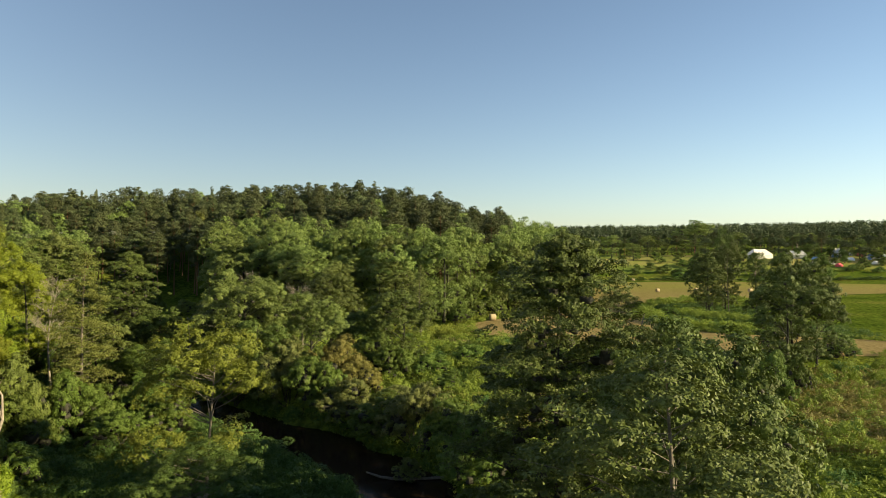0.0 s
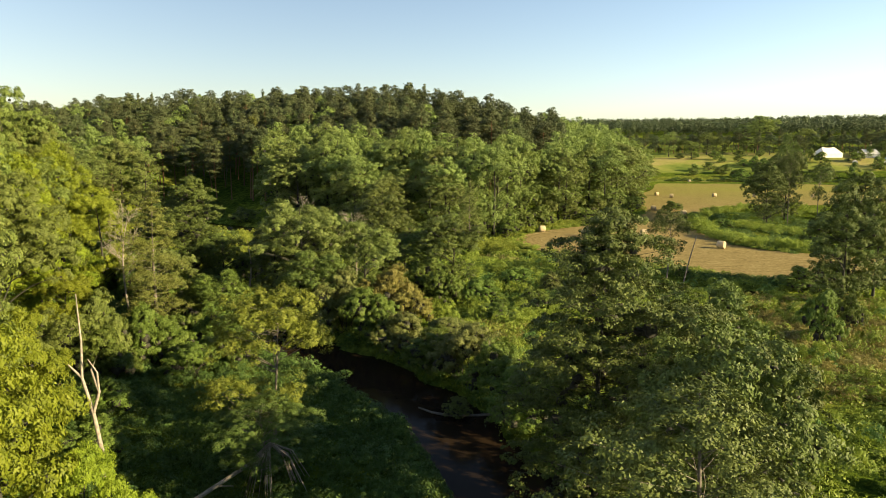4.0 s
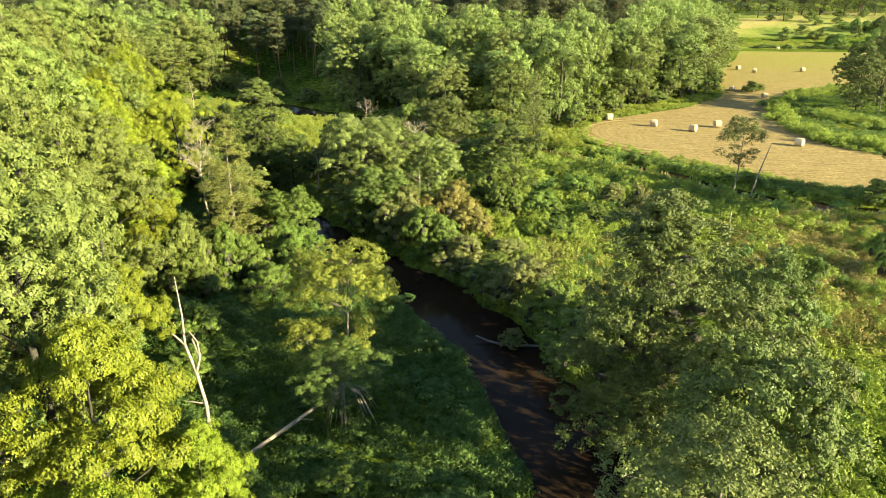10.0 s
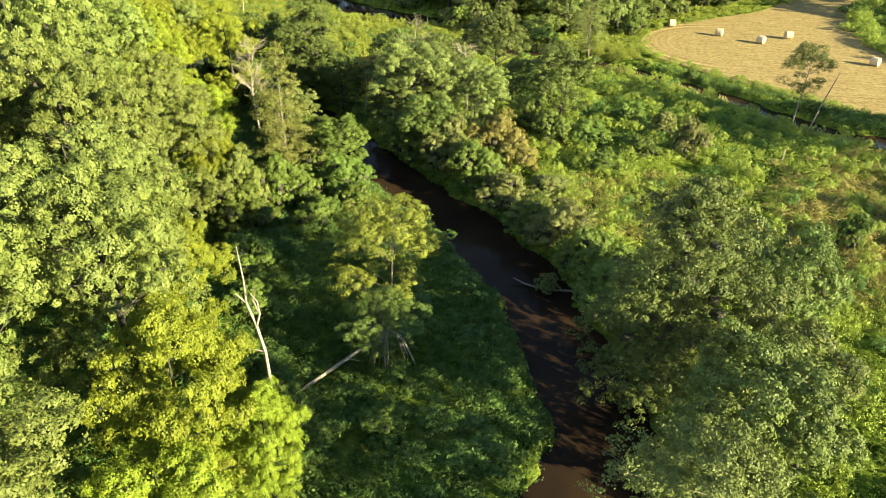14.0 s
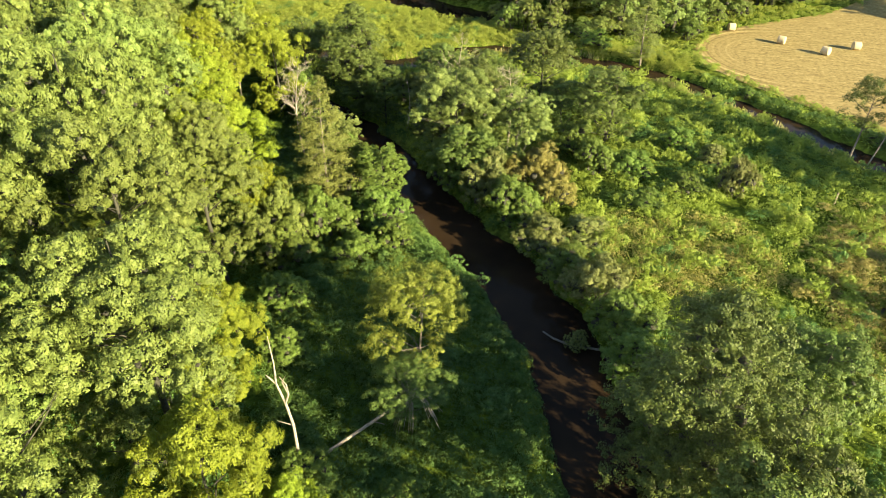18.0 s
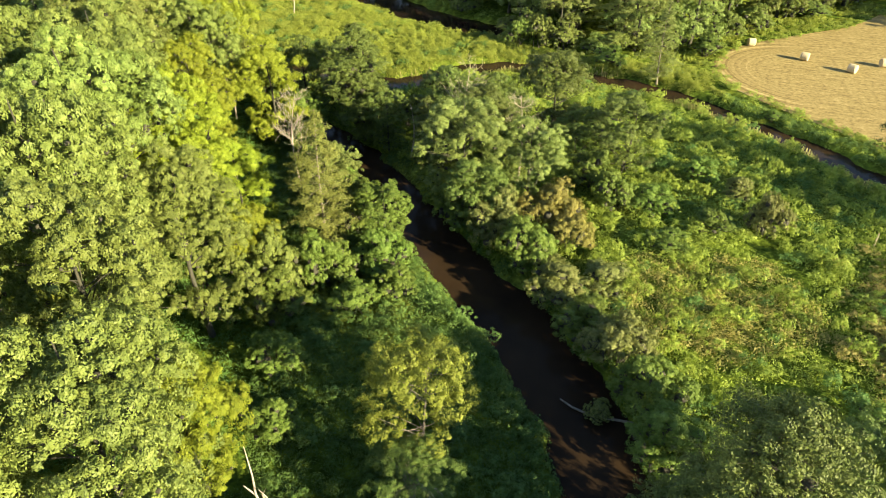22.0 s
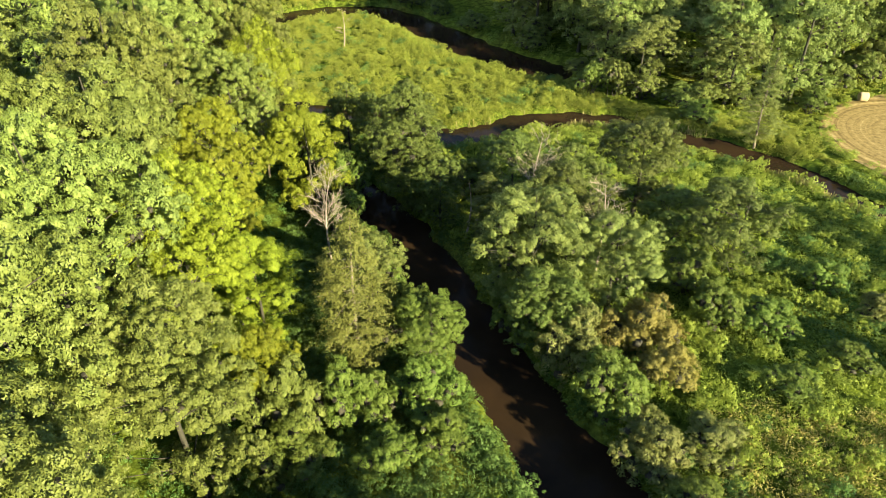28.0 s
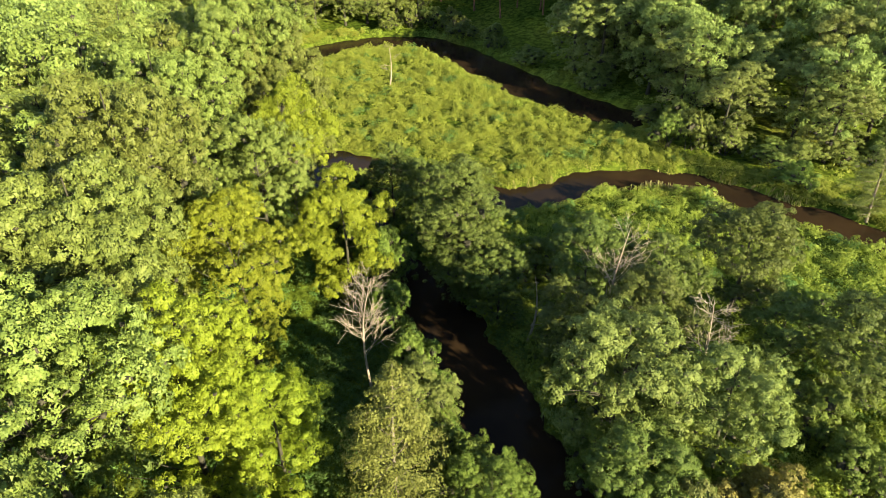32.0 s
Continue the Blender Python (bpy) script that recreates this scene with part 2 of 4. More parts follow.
# ---- the lie of the land ----
RIVER = np.array([(-14, -60), (-9, -8), (-4.5, 5), (-1.2, 14), (1.4, 20), (3.0, 24), (3.2, 27), (2.5, 30), (1.2, 33), (-0.6, 36.5), (-2.7, 41),
                  (-5.2, 44.8), (-8, 48), (-11.8, 52), (-16.5, 55.5), (-20.8, 59.8), (-25.6, 64.1), (-30.3, 68.1), (-34.1, 71.7), (-38.0, 75.0),
                  (-43.4, 78.8), (-49.3, 82.8), (-55, 88), (-61, 92), (-68, 94.5), (-71.5, 98), (-69, 100.5), (-64, 100.2), (-57, 101.3),
                  (-50, 100.6), (-43, 100.2), (-39, 103.8), (-36, 109.8), (-30, 114), (-23, 116), (-16, 114), (-8, 112.6), (0, 109.8)], float)
CREEK = np.array([(0, 109.8), (5, 106.4), (9.5, 102.8), (14, 99.8), (19.5, 94.6), (24.3, 89.2), (30, 85.4), (38, 83), (48, 82), (60, 83),
                  (90, 88), (150, 100)], float)
OXBOW = np.array([(-112, 104), (-107, 112), (-105.5, 123), (-106.5, 136), (-104.5, 146), (-99, 155), (-90, 159.5), (-80, 156), (-70, 149.5),
                  (-62, 145), (-56, 140.5), (-48, 137), (-40, 134)], float)
CHANNELS = ((RIVER[:16], 3.2), (RIVER[15:21], 3.1), (RIVER[20:25], 2.0), (RIVER[24:], 3.0), (CREEK, 2.3), (OXBOW, 5.4))
WATER_Z = -0.8


def off_line(x, y, line):
    d = np.full(np.shape(x), 1e9)
    for (ax, ay), (bx, by) in zip(line[:-1], line[1:]):
        ux, uy = bx - ax, by - ay
        k = np.clip(((x - ax) * ux + (y - ay) * uy) / (ux * ux + uy * uy), 0, 1)
        d = np.minimum(d, np.hypot(x - ax - k * ux, y - ay - k * uy))
    return d


def off_water(x, y):
    """Metres from the nearest water's edge, less than nought in the water."""
    d = np.full(np.shape(x), 1e9)
    for line, half in CHANNELS:
        d = np.minimum(d, off_line(x, y, line) - half)
    return d + 0.35 * np.sin(x * 0.9 + 1.3 * np.sin(y * 0.7)) + 0.2 * np.sin(y * 1.9 + x)


def step(a, b, v):
    k = np.clip((v - a) / (b - a), 0, 1)
    return k * k * (3 - 2 * k)


EDGE_X = [-400, -125, -110, -100, -90, -75, -57, -40, -28, -18, 0, 8, 40, 47, 54, 84]
EDGE_Y = [150, 150, 158, 166, 169, 160, 149, 139, 128, 123, 131, 147, 188, 215, 246, 345]


def wood_depth(x, y):
    """Metres north of the edge of the hill wood."""
    return y - np.interp(x, EDGE_X, EDGE_Y)


def land(x, y):
    """Height of the ground."""
    x, y = np.asarray(x, float), np.asarray(y, float)
    wave = 0.10 * np.sin(x * 0.31 + 2 * np.sin(y * 0.13)) + 0.07 * np.sin(y * 0.47 + x * 0.2)
    z = wave * (1 - step(80, 90, y) * step(-3, 4, x))
    s = wood_depth(x, y)
    z = z + 19.0 * step(4, 95, s) * (1 - 0.50 * step(-62, 44, x)) * (1 - 0.3 * step(-85, -190, x)) * step(-330, -160, x + 0.4 * y)
    z = z + 4.0 * step(-48, -95, x) * (1 - step(70, 112, y))
    far = np.hypot(x, y)
    z = z + 5 * step(390, 560, far) * step(30, 120, x) + 40 * step(600, 1400, far)
    d = off_water(x, y)
    bank = np.interp(d, [-3, -1.2, -0.25, 0.15, 0.9, 2.2], [-2.2, -1.8, -1.15, -0.55, -0.12, 0])
    near = step(2.2, 0.4, d)
    return np.where(d < 2.2, bank + z * (1 - near), z)


def spread(lo, hi, fine, reach, grow=1.16):
    mid = np.arange(lo, hi + fine / 2, fine)
    out, stride, at = [], fine, 0.0
    while at < reach:
        stride *= grow
        at += stride
        out.append(at)
    out = np.array(out)
    return np.concatenate([(lo - out)[::-1], mid, hi + out])


def mesh_of(name, verts, faces, mat, smooth=False):
    """A mesh from arrays; all faces have the same number of corners."""
    me = bpy.data.meshes.new(name)
    verts, faces = np.asarray(verts, np.float32), np.asarray(faces, np.int32)
    n, k = faces.shape
    me.vertices.add(len(verts))
    me.vertices.foreach_set("co", verts.ravel())
    me.loops.add(n * k)
    me.loops.foreach_set("vertex_index", faces.ravel())
    me.polygons.add(n)
    me.polygons.foreach_set("loop_start", np.arange(0, n * k, k, dtype=np.int32))
    if smooth:
        me.polygons.foreach_set("use_smooth", np.ones(n, bool))
    me.materials.append(mat)
    me.update(calc_edges=True)
    return me


def sheet(xs, ys, height):
    gx, gy = np.meshgrid(xs, ys)
    v = np.stack([gx, gy, height(gx, gy)], -1).reshape(-1, 3)
    i = np.arange(len(xs) * len(ys)).reshape(len(ys), len(xs))
    return v, np.stack([i[:-1, :-1], i[:-1, 1:], i[1:, 1:], i[1:, :-1]], -1).reshape(-1, 4)


gv, gf = sheet(spread(-112, 48, 0.9, 4000), spread(12, 166, 0.9, 4000), land)
ground = tagged(new("ground", mesh_of("ground", gv, gf, GROUND, True)), "grassy valley floor rising to a wooded hill", "ground", kind="structure")
wv, wf = sheet(np.linspace(-130, 160, 30), np.linspace(-70, 175, 30), lambda a, b: 0 * a + WATER_Z)
tagged(new("water", mesh_of("water", wv, wf, WATER, True)), "dark brown slow river water between overgrown banks", "water", kind="structure")

FIELD_EDGE = [(3.9, 124), (5.2, 118), (11.7, 110.5), (17.7, 105.3), (24, 100), (30, 95), (40, 89.5), (75, 90.5), (75, 108), (51, 115), (46.5, 122),
              (45.2, 133), (45, 143), (47.5, 156), (52, 168), (56, 178), (64, 186), (85, 205), (120, 222), (200, 250), (230, 310), (150, 338),
              (105, 352), (85, 346), (69, 282), (53, 250), (46.5, 220), (45, 190), (40, 177), (31, 160.5), (22, 152), (13, 143.5), (6, 134.5)]


def inside(x, y, poly):
    x, y = np.asarray(x, float), np.asarray(y, float)
    hit = np.zeros(x.shape, bool)
    for (ax, ay), (bx, by) in zip(poly, poly[1:] + poly[:1]):
        if ay != by:
            hit ^= ((ay > y) != (by > y)) & (x < (bx - ax) * (y - ay) / (by - ay) + ax)
    return hit


def patch(name, poly, z, mat, label):
    me = bpy.data.meshes.new(name)
    pts = [Vector((x, y, z)) for x, y in poly]
    tris = []
    for f in geometry.tessellate_polygon([pts]):
        p, q, r = (pts[i] for i in f)
        tris.append(f if (q - p).cross(r - p).z > 0 else f[::-1])
    me.from_pydata(pts, [], tris)
    me.materials.append(mat)
    return tagged(new(name, me), label, "field", kind="structure")


def rounded(poly, times=3):
    """An outline with its corners cut round."""
    p = np.array(poly, float)
    for _ in range(times):
        q = np.roll(p, -1, 0)
        p = np.stack([0.75 * p + 0.25 * q, 0.25 * p + 0.75 * q], 1).reshape(-1, 2)
    return [tuple(map(float, v)) for v in p]


patch("hay_field", rounded(FIELD_EDGE, 2), 0.06, FIELD, "mown golden hay field with swath lines")


# ---- plants ----
def unit(v):
    return v / np.maximum(np.linalg.norm(v, axis=-1, keepdims=True), 1e-9)


def leaves(rng, centre, normal, size, slim=0.7):
    """Leaves, one tapering face each, lying across the given direction."""
    n = len(centre)
    normal = unit(normal)
    t = unit(np.cross(normal, unit(rng.normal(size=(n, 3)))))
    b = np.cross(normal, t)
    s = np.asarray(size)[:, None]
    v = np.stack([centre - t * s * 0.4 + b * s * slim * 0.5, centre - t * s * 0.4 - b * s * slim * 0.5, centre + t * s * 0.6], 1)
    return v.reshape(-1, 3), np.arange(3 * n).reshape(n, 3)


def tube(points, radii, sides=6):
    """A tapered branch along points."""
    points, radii = np.asarray(points, float), np.asarray(radii, float)
    ahead = unit(np.gradient(points, axis=0))
    ref = np.where(np.abs(ahead[:, 2:3]) > 0.9, [[1.0, 0, 0]], [[0, 0, 1.0]])
    a = unit(np.cross(ahead, ref))
    b = np.cross(ahead, a)
    k = np.arange(sides) * 2 * np.pi / sides
    ring = a[:, None] * np.cos(k)[None, :, None] + b[:, None] * np.sin(k)[None, :, None]
    v = (points[:, None] + ring * radii[:, None, None]).reshape(-1, 3)
    i = np.arange(len(points) * sides).reshape(len(points), sides)
    j = np.roll(i, -1, 1)
    return v, np.stack([i[:-1], j[:-1], j[1:], i[1:]], -1).reshape(-1, 4)


def joined(pieces):
    vs, fs, at = [], [], 0
    for v, f in pieces:
        vs.append(v)
        fs.append(np.asarray(f) + at)
        at += len(v)
    return np.concatenate(vs), np.concatenate(fs)


def bent(rng, a, b, n=5, sag=0.08):
    a, b = np.asarray(a, float), np.asarray(b, float)
    k = np.linspace(0, 1, n)[:, None]
    w = rng.normal(size=3) * np.linalg.norm(b - a) * sag
    return a + (b - a) * k + np.sin(k * np.pi) * w


def domes(rng, c, face, pr, per, size, slim, flat=0.75, ruffle=0.34):
    """Leaves on the outsides of small domed sprays at c, which face the given ways."""
    k = np.repeat(np.arange(len(c)), per)
    n = len(k)
    e = unit(unit(rng.normal(size=(n, 3))) + face[k] * 0.85)
    at = c[k] + e * (pr[k] * rng.uniform(0.66, 1.12, n))[:, None] * [1.15, 1.15, flat]
    return leaves(rng, at, e * 0.75 + face[k] * 0.5 + rng.normal(size=(n, 3)) * ruffle, size * rng.uniform(0.6, 1.35, n), slim)


def foliage(rng, centres, radii, count, size, flat=0.75, up=0.3, hollow=0.55, slim=0.66, puff=0.55, per=36):
    """Leaves on the outsides of small domed sprays, the sprays on the outsides of clumps."""
    share = radii ** 2 * (0.45 + centres[:, 2] / max(centres[:, 2].max(), 0.1))
    m = max(1, count // per)
    pick = rng.choice(len(centres), m * 5, p=share / share.sum())
    d = unit(rng.normal(size=(m * 5, 3)) + [0, 0, 0.25])
    d[:, 2] = np.where(d[:, 2] < -0.45, -d[:, 2], d[:, 2])
    lump = 1 + 0.18 * np.sin(5 * d[:, 0] + pick) * np.sin(4 * d[:, 1] + 2 * pick)
    r = radii[pick] * lump * rng.uniform(max(hollow, 0.6), 1.15, m * 5)
    c = centres[pick] + d * r[:, None] * [1, 1, flat]
    # sprays grow on the outside of the crown, few inside it
    gap = np.min(np.linalg.norm((c[:, None] - centres[None]) / [1, 1, flat], axis=2) / radii[None] + 9 * (np.arange(len(centres))[None] == pick[:, None]), axis=1)
    best = np.argsort(np.where(gap > 0.8, 0.0, 1.0) + rng.uniform(0, 0.25, m * 5) + np.where(rng.uniform(size=m * 5) < 0.024, -1.0, 0.0))[:m]
    d, c = d[best], c[best]
    face = unit(d + [0, 0, 0.25 + 0.5 * up] + rng.normal(size=(m, 3)) * 0.5)
    return domes(rng, c, face, puff * rng.uniform(0.55, 1.4, m), per, size, slim)


def shade_cores(rng, centres, radii, flat, fine=4):
    """An uneven closed lump in each clump, dark as bark to imitate shaded gaps."""
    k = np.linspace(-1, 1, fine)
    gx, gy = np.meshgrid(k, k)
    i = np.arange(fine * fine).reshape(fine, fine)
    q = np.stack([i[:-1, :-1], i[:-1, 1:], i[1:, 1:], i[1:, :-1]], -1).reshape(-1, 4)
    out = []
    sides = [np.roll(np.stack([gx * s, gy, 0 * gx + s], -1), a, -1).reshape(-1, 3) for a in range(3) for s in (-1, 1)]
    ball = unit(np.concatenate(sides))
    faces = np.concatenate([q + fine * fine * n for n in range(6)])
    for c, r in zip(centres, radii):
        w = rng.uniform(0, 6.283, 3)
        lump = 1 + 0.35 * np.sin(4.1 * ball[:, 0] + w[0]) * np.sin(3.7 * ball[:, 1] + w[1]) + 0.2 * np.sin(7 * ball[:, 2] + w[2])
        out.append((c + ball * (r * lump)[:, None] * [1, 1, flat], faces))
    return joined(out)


def trunk_pieces(rng, height, thick, centres, limbs, lean=0.03):
    top = np.array([rng.normal() * lean * height, rng.normal() * lean * height, height])
    line = bent(rng, (0, 0, -0.5), top, 8, 0.02)
    out = [tube(line, np.interp(np.linspace(0, 1, 8), [0, 0.08, 1], [thick * 1.35, thick, thick * 0.12]), 8)]
    for c in centres[rng.permutation(len(centres))[:limbs]]:
        base = np.clip((c[2] - 0.45 * np.hypot(c[0], c[1])) / height, 0.18, 0.92)
        start = np.array([np.interp(base, np.linspace(0, 1, 8), line[:, i]) for i in range(3)])
        out.append(tube(bent(rng, start, c, 5), np.linspace(thick * (1.05 - base) * 0.36 + 0.012, 0.012, 5), 5))
    return out


def broad(seed, height, reach, clumps, count, size, bole=0.2, power=2.2, clump=0.26, flat=0.78, limbs=16, puff=0.55, per=36, core=0.15, stout=0.017):
    """A broad crown: clumps filling an egg-shaped outline. Unit: metres."""
    rng = np.random.default_rng(seed)
    z0 = height * bole
    d = unit(rng.normal(size=(clumps, 3)))
    d[:, 2] = np.abs(d[:, 2]) ** 0.8 * np.sign(d[:, 2] + 0.35)
    f = rng.uniform(0.45, 0.92, clumps) ** 0.7
    mid, half = (z0 + height) / 2, (height - z0) / 2
    c = np.stack([d[:, 0] * reach * f, d[:, 1] * reach * f, mid + d[:, 2] * half * f * 0.95], 1)
    side = 1 + 0.25 * np.sin(np.arctan2(d[:, 1], d[:, 0]) * 3 + seed)
    c[:, :2] *= side[:, None]
    r = reach * clump * rng.uniform(0.75, 1.35, clumps)
    c[:, 2] = np.minimum(c[:, 2], height - r * flat)
    crown = foliage(rng, c, r, count, size, flat, puff=puff, per=per)
    wood = trunk_pieces(rng, height * 0.9, stout * height, c, limbs)
    # bark-dark lumps put shade into the gaps of the crown
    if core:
        wood.append(shade_cores(rng, c, r * core, flat, 3 if count > 2000 else 2))
    return joined(wood), crown


def tiered(seed, height, reach, outline, limbs, count, size, puff, per, bole=0.05, rise=0.25, thick=0.014, fan=0.26, slim=0.66, inner=0.28, lean=0.012, drape=0.5, core=0.0):
    """A stem with level limbs all the way up, each a shelf of leafy sprays. outline: height in the crown, share of the reach."""
    rng = np.random.default_rng(seed)
    k = (np.arange(limbs) + rng.uniform(0, 1, limbs)) / limbs
    a = np.arange(limbs) * 2.39996 + rng.normal(size=limbs) * 0.45
    uneven = 1 + 0.2 * np.sin(2 * a + 5 * k + seed) * np.sin(9 * k + 3 * a + 2 * seed)
    long = reach * np.interp(k, *np.array(outline).T) * rng.uniform(0.5, 1.1, limbs) * uneven
    top = np.array([rng.normal() * lean * height, rng.normal() * lean * height, height])
    line = bent(rng, (0, 0, -0.5), top, 10, 0.012)
    foot = np.stack([np.interp(bole + (0.985 - bole) * k, np.linspace(0, 1, 10), line[:, i]) for i in range(3)], 1)
    way = np.stack([np.cos(a), np.sin(a), rise * rng.uniform(0.4, 1.5, limbs)], 1)
    wood = [tube(line, np.interp(np.linspace(0, 1, 10), [0, 0.08, 1], [thick * height * 1.35, thick * height, thick * height * 0.1]), 8)]
    for f, w, l, q in zip(foot, way, long, k):
        tip = f + w * l
        mid = (f + tip) / 2 + rng.normal(size=3) * 0.04 * l + [0, 0, 0.05 * l]
        fat = max(0.16 * thick * height * (1.25 - q), 0.016)
        wood.append(tube([f, mid, tip], (fat, fat * 0.7, 0.010), 5))
    m = max(limbs, count // per)
    pick = rng.choice(limbs, m, p=(long + 0.12 * reach) / (long + 0.12 * reach).sum())
    s = rng.uniform(inner, 1.0, m) ** 0.75
    side = np.stack([-np.sin(a[pick]), np.cos(a[pick]), 0 * s], 1)
    across = rng.normal(size=m) * fan * long[pick] * (0.35 + 0.65 * s)
    c = foot[pick] + way[pick] * (long[pick] * s)[:, None] + side * across[:, None]
    c[:, 2] += 0.18 * long[pick] * np.sin(s * 3.1) - drape * np.abs(across) * 0.35 + rng.normal(size=m) * 0.3 * puff
    out = unit(np.concatenate([c[:, :2] - foot[pick, :2], 0 * s[:, None]], 1))
    face = unit(out * 0.55 + [0, 0, 0.9] + rng.normal(size=(m, 3)) * 0.4)
    crown = domes(rng, c, face, puff * rng.uniform(0.6, 1.35, m), per, size, slim, 0.55, 0.46)
    # lumps along the limbs, dark to imitate shade inside the crown
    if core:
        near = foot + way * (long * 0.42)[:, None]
        wood.append(shade_cores(rng, near, np.maximum(long * core, 0.12), 0.7, 3))
    return joined(wood), crown


ALDER_LINE = [(0, 0.7), (0.15, 0.95), (0.35, 1.0), (0.55, 0.92), (0.72, 0.74), (0.87, 0.5), (0.96, 0.24), (1, 0.08)]
CONE_LINE = [(0, 0.55), (0.15, 0.95), (0.3, 1.0), (0.6, 0.66), (0.85, 0.34), (1, 0.04)]
PINE_LINE = [(0, 0.35), (0.15, 0.8), (0.4, 1.0), (0.65, 0.8), (0.85, 0.5), (1, 0.14)]
SPRUCE_LINE = [(0, 1.0), (0.5, 0.55), (1, 0.04)]


def bush(seed, height, reach, clumps, count, size, puff=0.2, per=12):
    rng = np.random.default_rng(seed)
    a, f = rng.uniform(0, 2 * np.pi, clumps), rng.uniform(0, 0.85, clumps) ** 0.6
    c = np.stack([np.cos(a) * reach * f, np.sin(a) * reach * f, height * (1 - f ** 2 * 0.6) * rng.uniform(0.3, 0.85, clumps)], 1)
    r = reach * 0.32 * rng.uniform(0.7, 1.3, clumps)
    c[:, 2] = np.minimum(c[:, 2], height - r * 0.8)
    crown = foliage(rng, c, r, count, size, 0.85, puff=puff, per=per)
    stems = [tube(bent(rng, (rng.normal() * 0.15 * reach, rng.normal() * 0.15 * reach, -0.3), q, 4), (0.07, 0.05, 0.03, 0.015), 5) for q in c[:10]]
    # besides the stems, dark lumps that stand for shade between the leaves
    return joined(stems + [shade_cores(rng, c, r * 0.36, 0.85, 3 if count > 2000 else 2)]), crown


def bare(seed, height, thick, forks, droop=0.0, reach=0.35, depth=2):
    """A dead tree: trunk, limbs and twigs without leaves."""
    rng = np.random.default_rng(seed)
    line = bent(rng, (0, 0, -0.4), (rng.normal() * 0.04 * height, rng.normal() * 0.04 * height, height), 9, 0.025)
    out = [tube(line, np.linspace(thick, thick * 0.12, 9), 7)]

    def fork(a, way, long, fat, level):
        b = a + way * long
        out.append(tube(bent(rng, a, b, 5, 0.07), np.linspace(max(fat, 0.014), max(fat * 0.25, 0.008), 5), 5))
        if level:
            for _ in range(6):
                k = rng.uniform(0.3, 0.97)
                fork(a + (b - a) * k, unit(way + rng.normal(size=3) * 0.5 + [0, 0, 0.15]), long * rng.uniform(0.3, 0.5), fat * 0.45, level - 1)

    for _ in range(forks):
        k = rng.uniform(0.3, 0.97)
        a = np.array([np.interp(k, np.linspace(0, 1, 9), line[:, i]) for i in range(3)])
        w = rng.uniform(0, 2 * np.pi)
        way = unit(np.array([np.cos(w), np.sin(w), rng.uniform(0.2, 1.0) - droop]))
        fork(a, way, height * reach * (1.15 - k * 0.7), thick * 0.24 * (1.1 - k), depth - 1)
    return joined(out)


LIBRARY, ARRAYS, SIZES = {}, {}, {}


def grown(key, made, leaf, bark):
    (tv, tf), (cv, cf) = made
    LIBRARY[key] = (mesh_of(key + "_trunk", tv, tf, bark, True), mesh_of(key + "_crown", cv, cf, leaf))
    ARRAYS[key] = (cv, cf)
    SIZES[key] = (float(np.percentile(cv[:, 2], 99.8)), float(np.percentile(np.hypot(cv[:, 0], cv[:, 1]), 97)))


for i in range(2):
    grown(f"oak_near{i}", broad(11 + i, 20, 6.2, 96, 124000, 0.155, 0.03, clump=0.215, limbs=46, puff=0.38, per=78, core=0.12), LEAF_OAK, BARK_AND_SHADE)
for i in range(3):
    grown(f"oak{i}", broad(21 + i, 20, 5.6, 52, 21000, 0.27, 0.02, clump=0.27, puff=0.60, per=46), LEAF_OAK_LIT, BARK_AND_SHADE)
    grown(f"round_alder{i}", broad(41 + i, 10, 3.7, 80, 58000, 0.12, 0.02, clump=0.20, limbs=26, puff=0.30, per=76), LEAF_ALDER_LIGHT, BARK_AND_SHADE)
    grown(f"pine{i}", tiered(51 + i, 20, 3.1, PINE_LINE, 40, 9500, 0.33, 0.60, 18, 0.40, 0.5, 0.009, 0.36, 0.45, 0.3, 0.018, 0.1), LEAF_PINE, BARK_PINE)
    grown(f"far_pine{i}", tiered(54 + i, 20, 3.1, PINE_LINE, 40, 2400, 0.55, 0.75, 8, 0.42, 0.35, 0.009, 0.34, 0.5, 0.3, 0.012, 0.2), LEAF_PINE, BARK_PINE)
    grown(f"far_oak{i}", broad(61 + i, 20, 5.6, 30, 3600, 0.44, 0.04, limbs=6, puff=0.8, per=20), LEAF_OAK_LIT, BARK_AND_SHADE)
    grown(f"bush{i}", bush(71 + i, 4, 2.6, 32, 27000, 0.118, 0.26, 70), LEAF_SHRUB, BARK_AND_SHADE)
grown("spruce", tiered(57, 22, 3.2, SPRUCE_LINE, 60, 9000, 0.34, 0.5, 16, 0.2, 0.05, 0.009, 0.26, 0.5, 0.2, 0.006, 0.6), LEAF_PINE, BARK_PINE)
for i in range(2):
    grown(f"maple{i}", broad(81 + i, 11, 4.2, 74, 84000, 0.116, 0.03, flat=0.5, clump=0.21, puff=0.33, per=90), LEAF_MAPLE, BARK_AND_SHADE)
    grown(f"cone{i}", tiered(91 + i, 14, 3.3, CONE_LINE, 80, 30000, 0.115, 0.30, 22, 0.08, 0.16, 0.011, 0.22, inner=0.22, drape=0.8), LEAF_OLIVE, BARK_GREY)
    grown(f"willow{i}", broad(95 + i, 9.5, 3.4, 44, 38000, 0.10, 0.14, clump=0.25, limbs=40, puff=0.30, per=70, core=0, stout=0.012), LEAF_OLIVE, BARK_GREY)
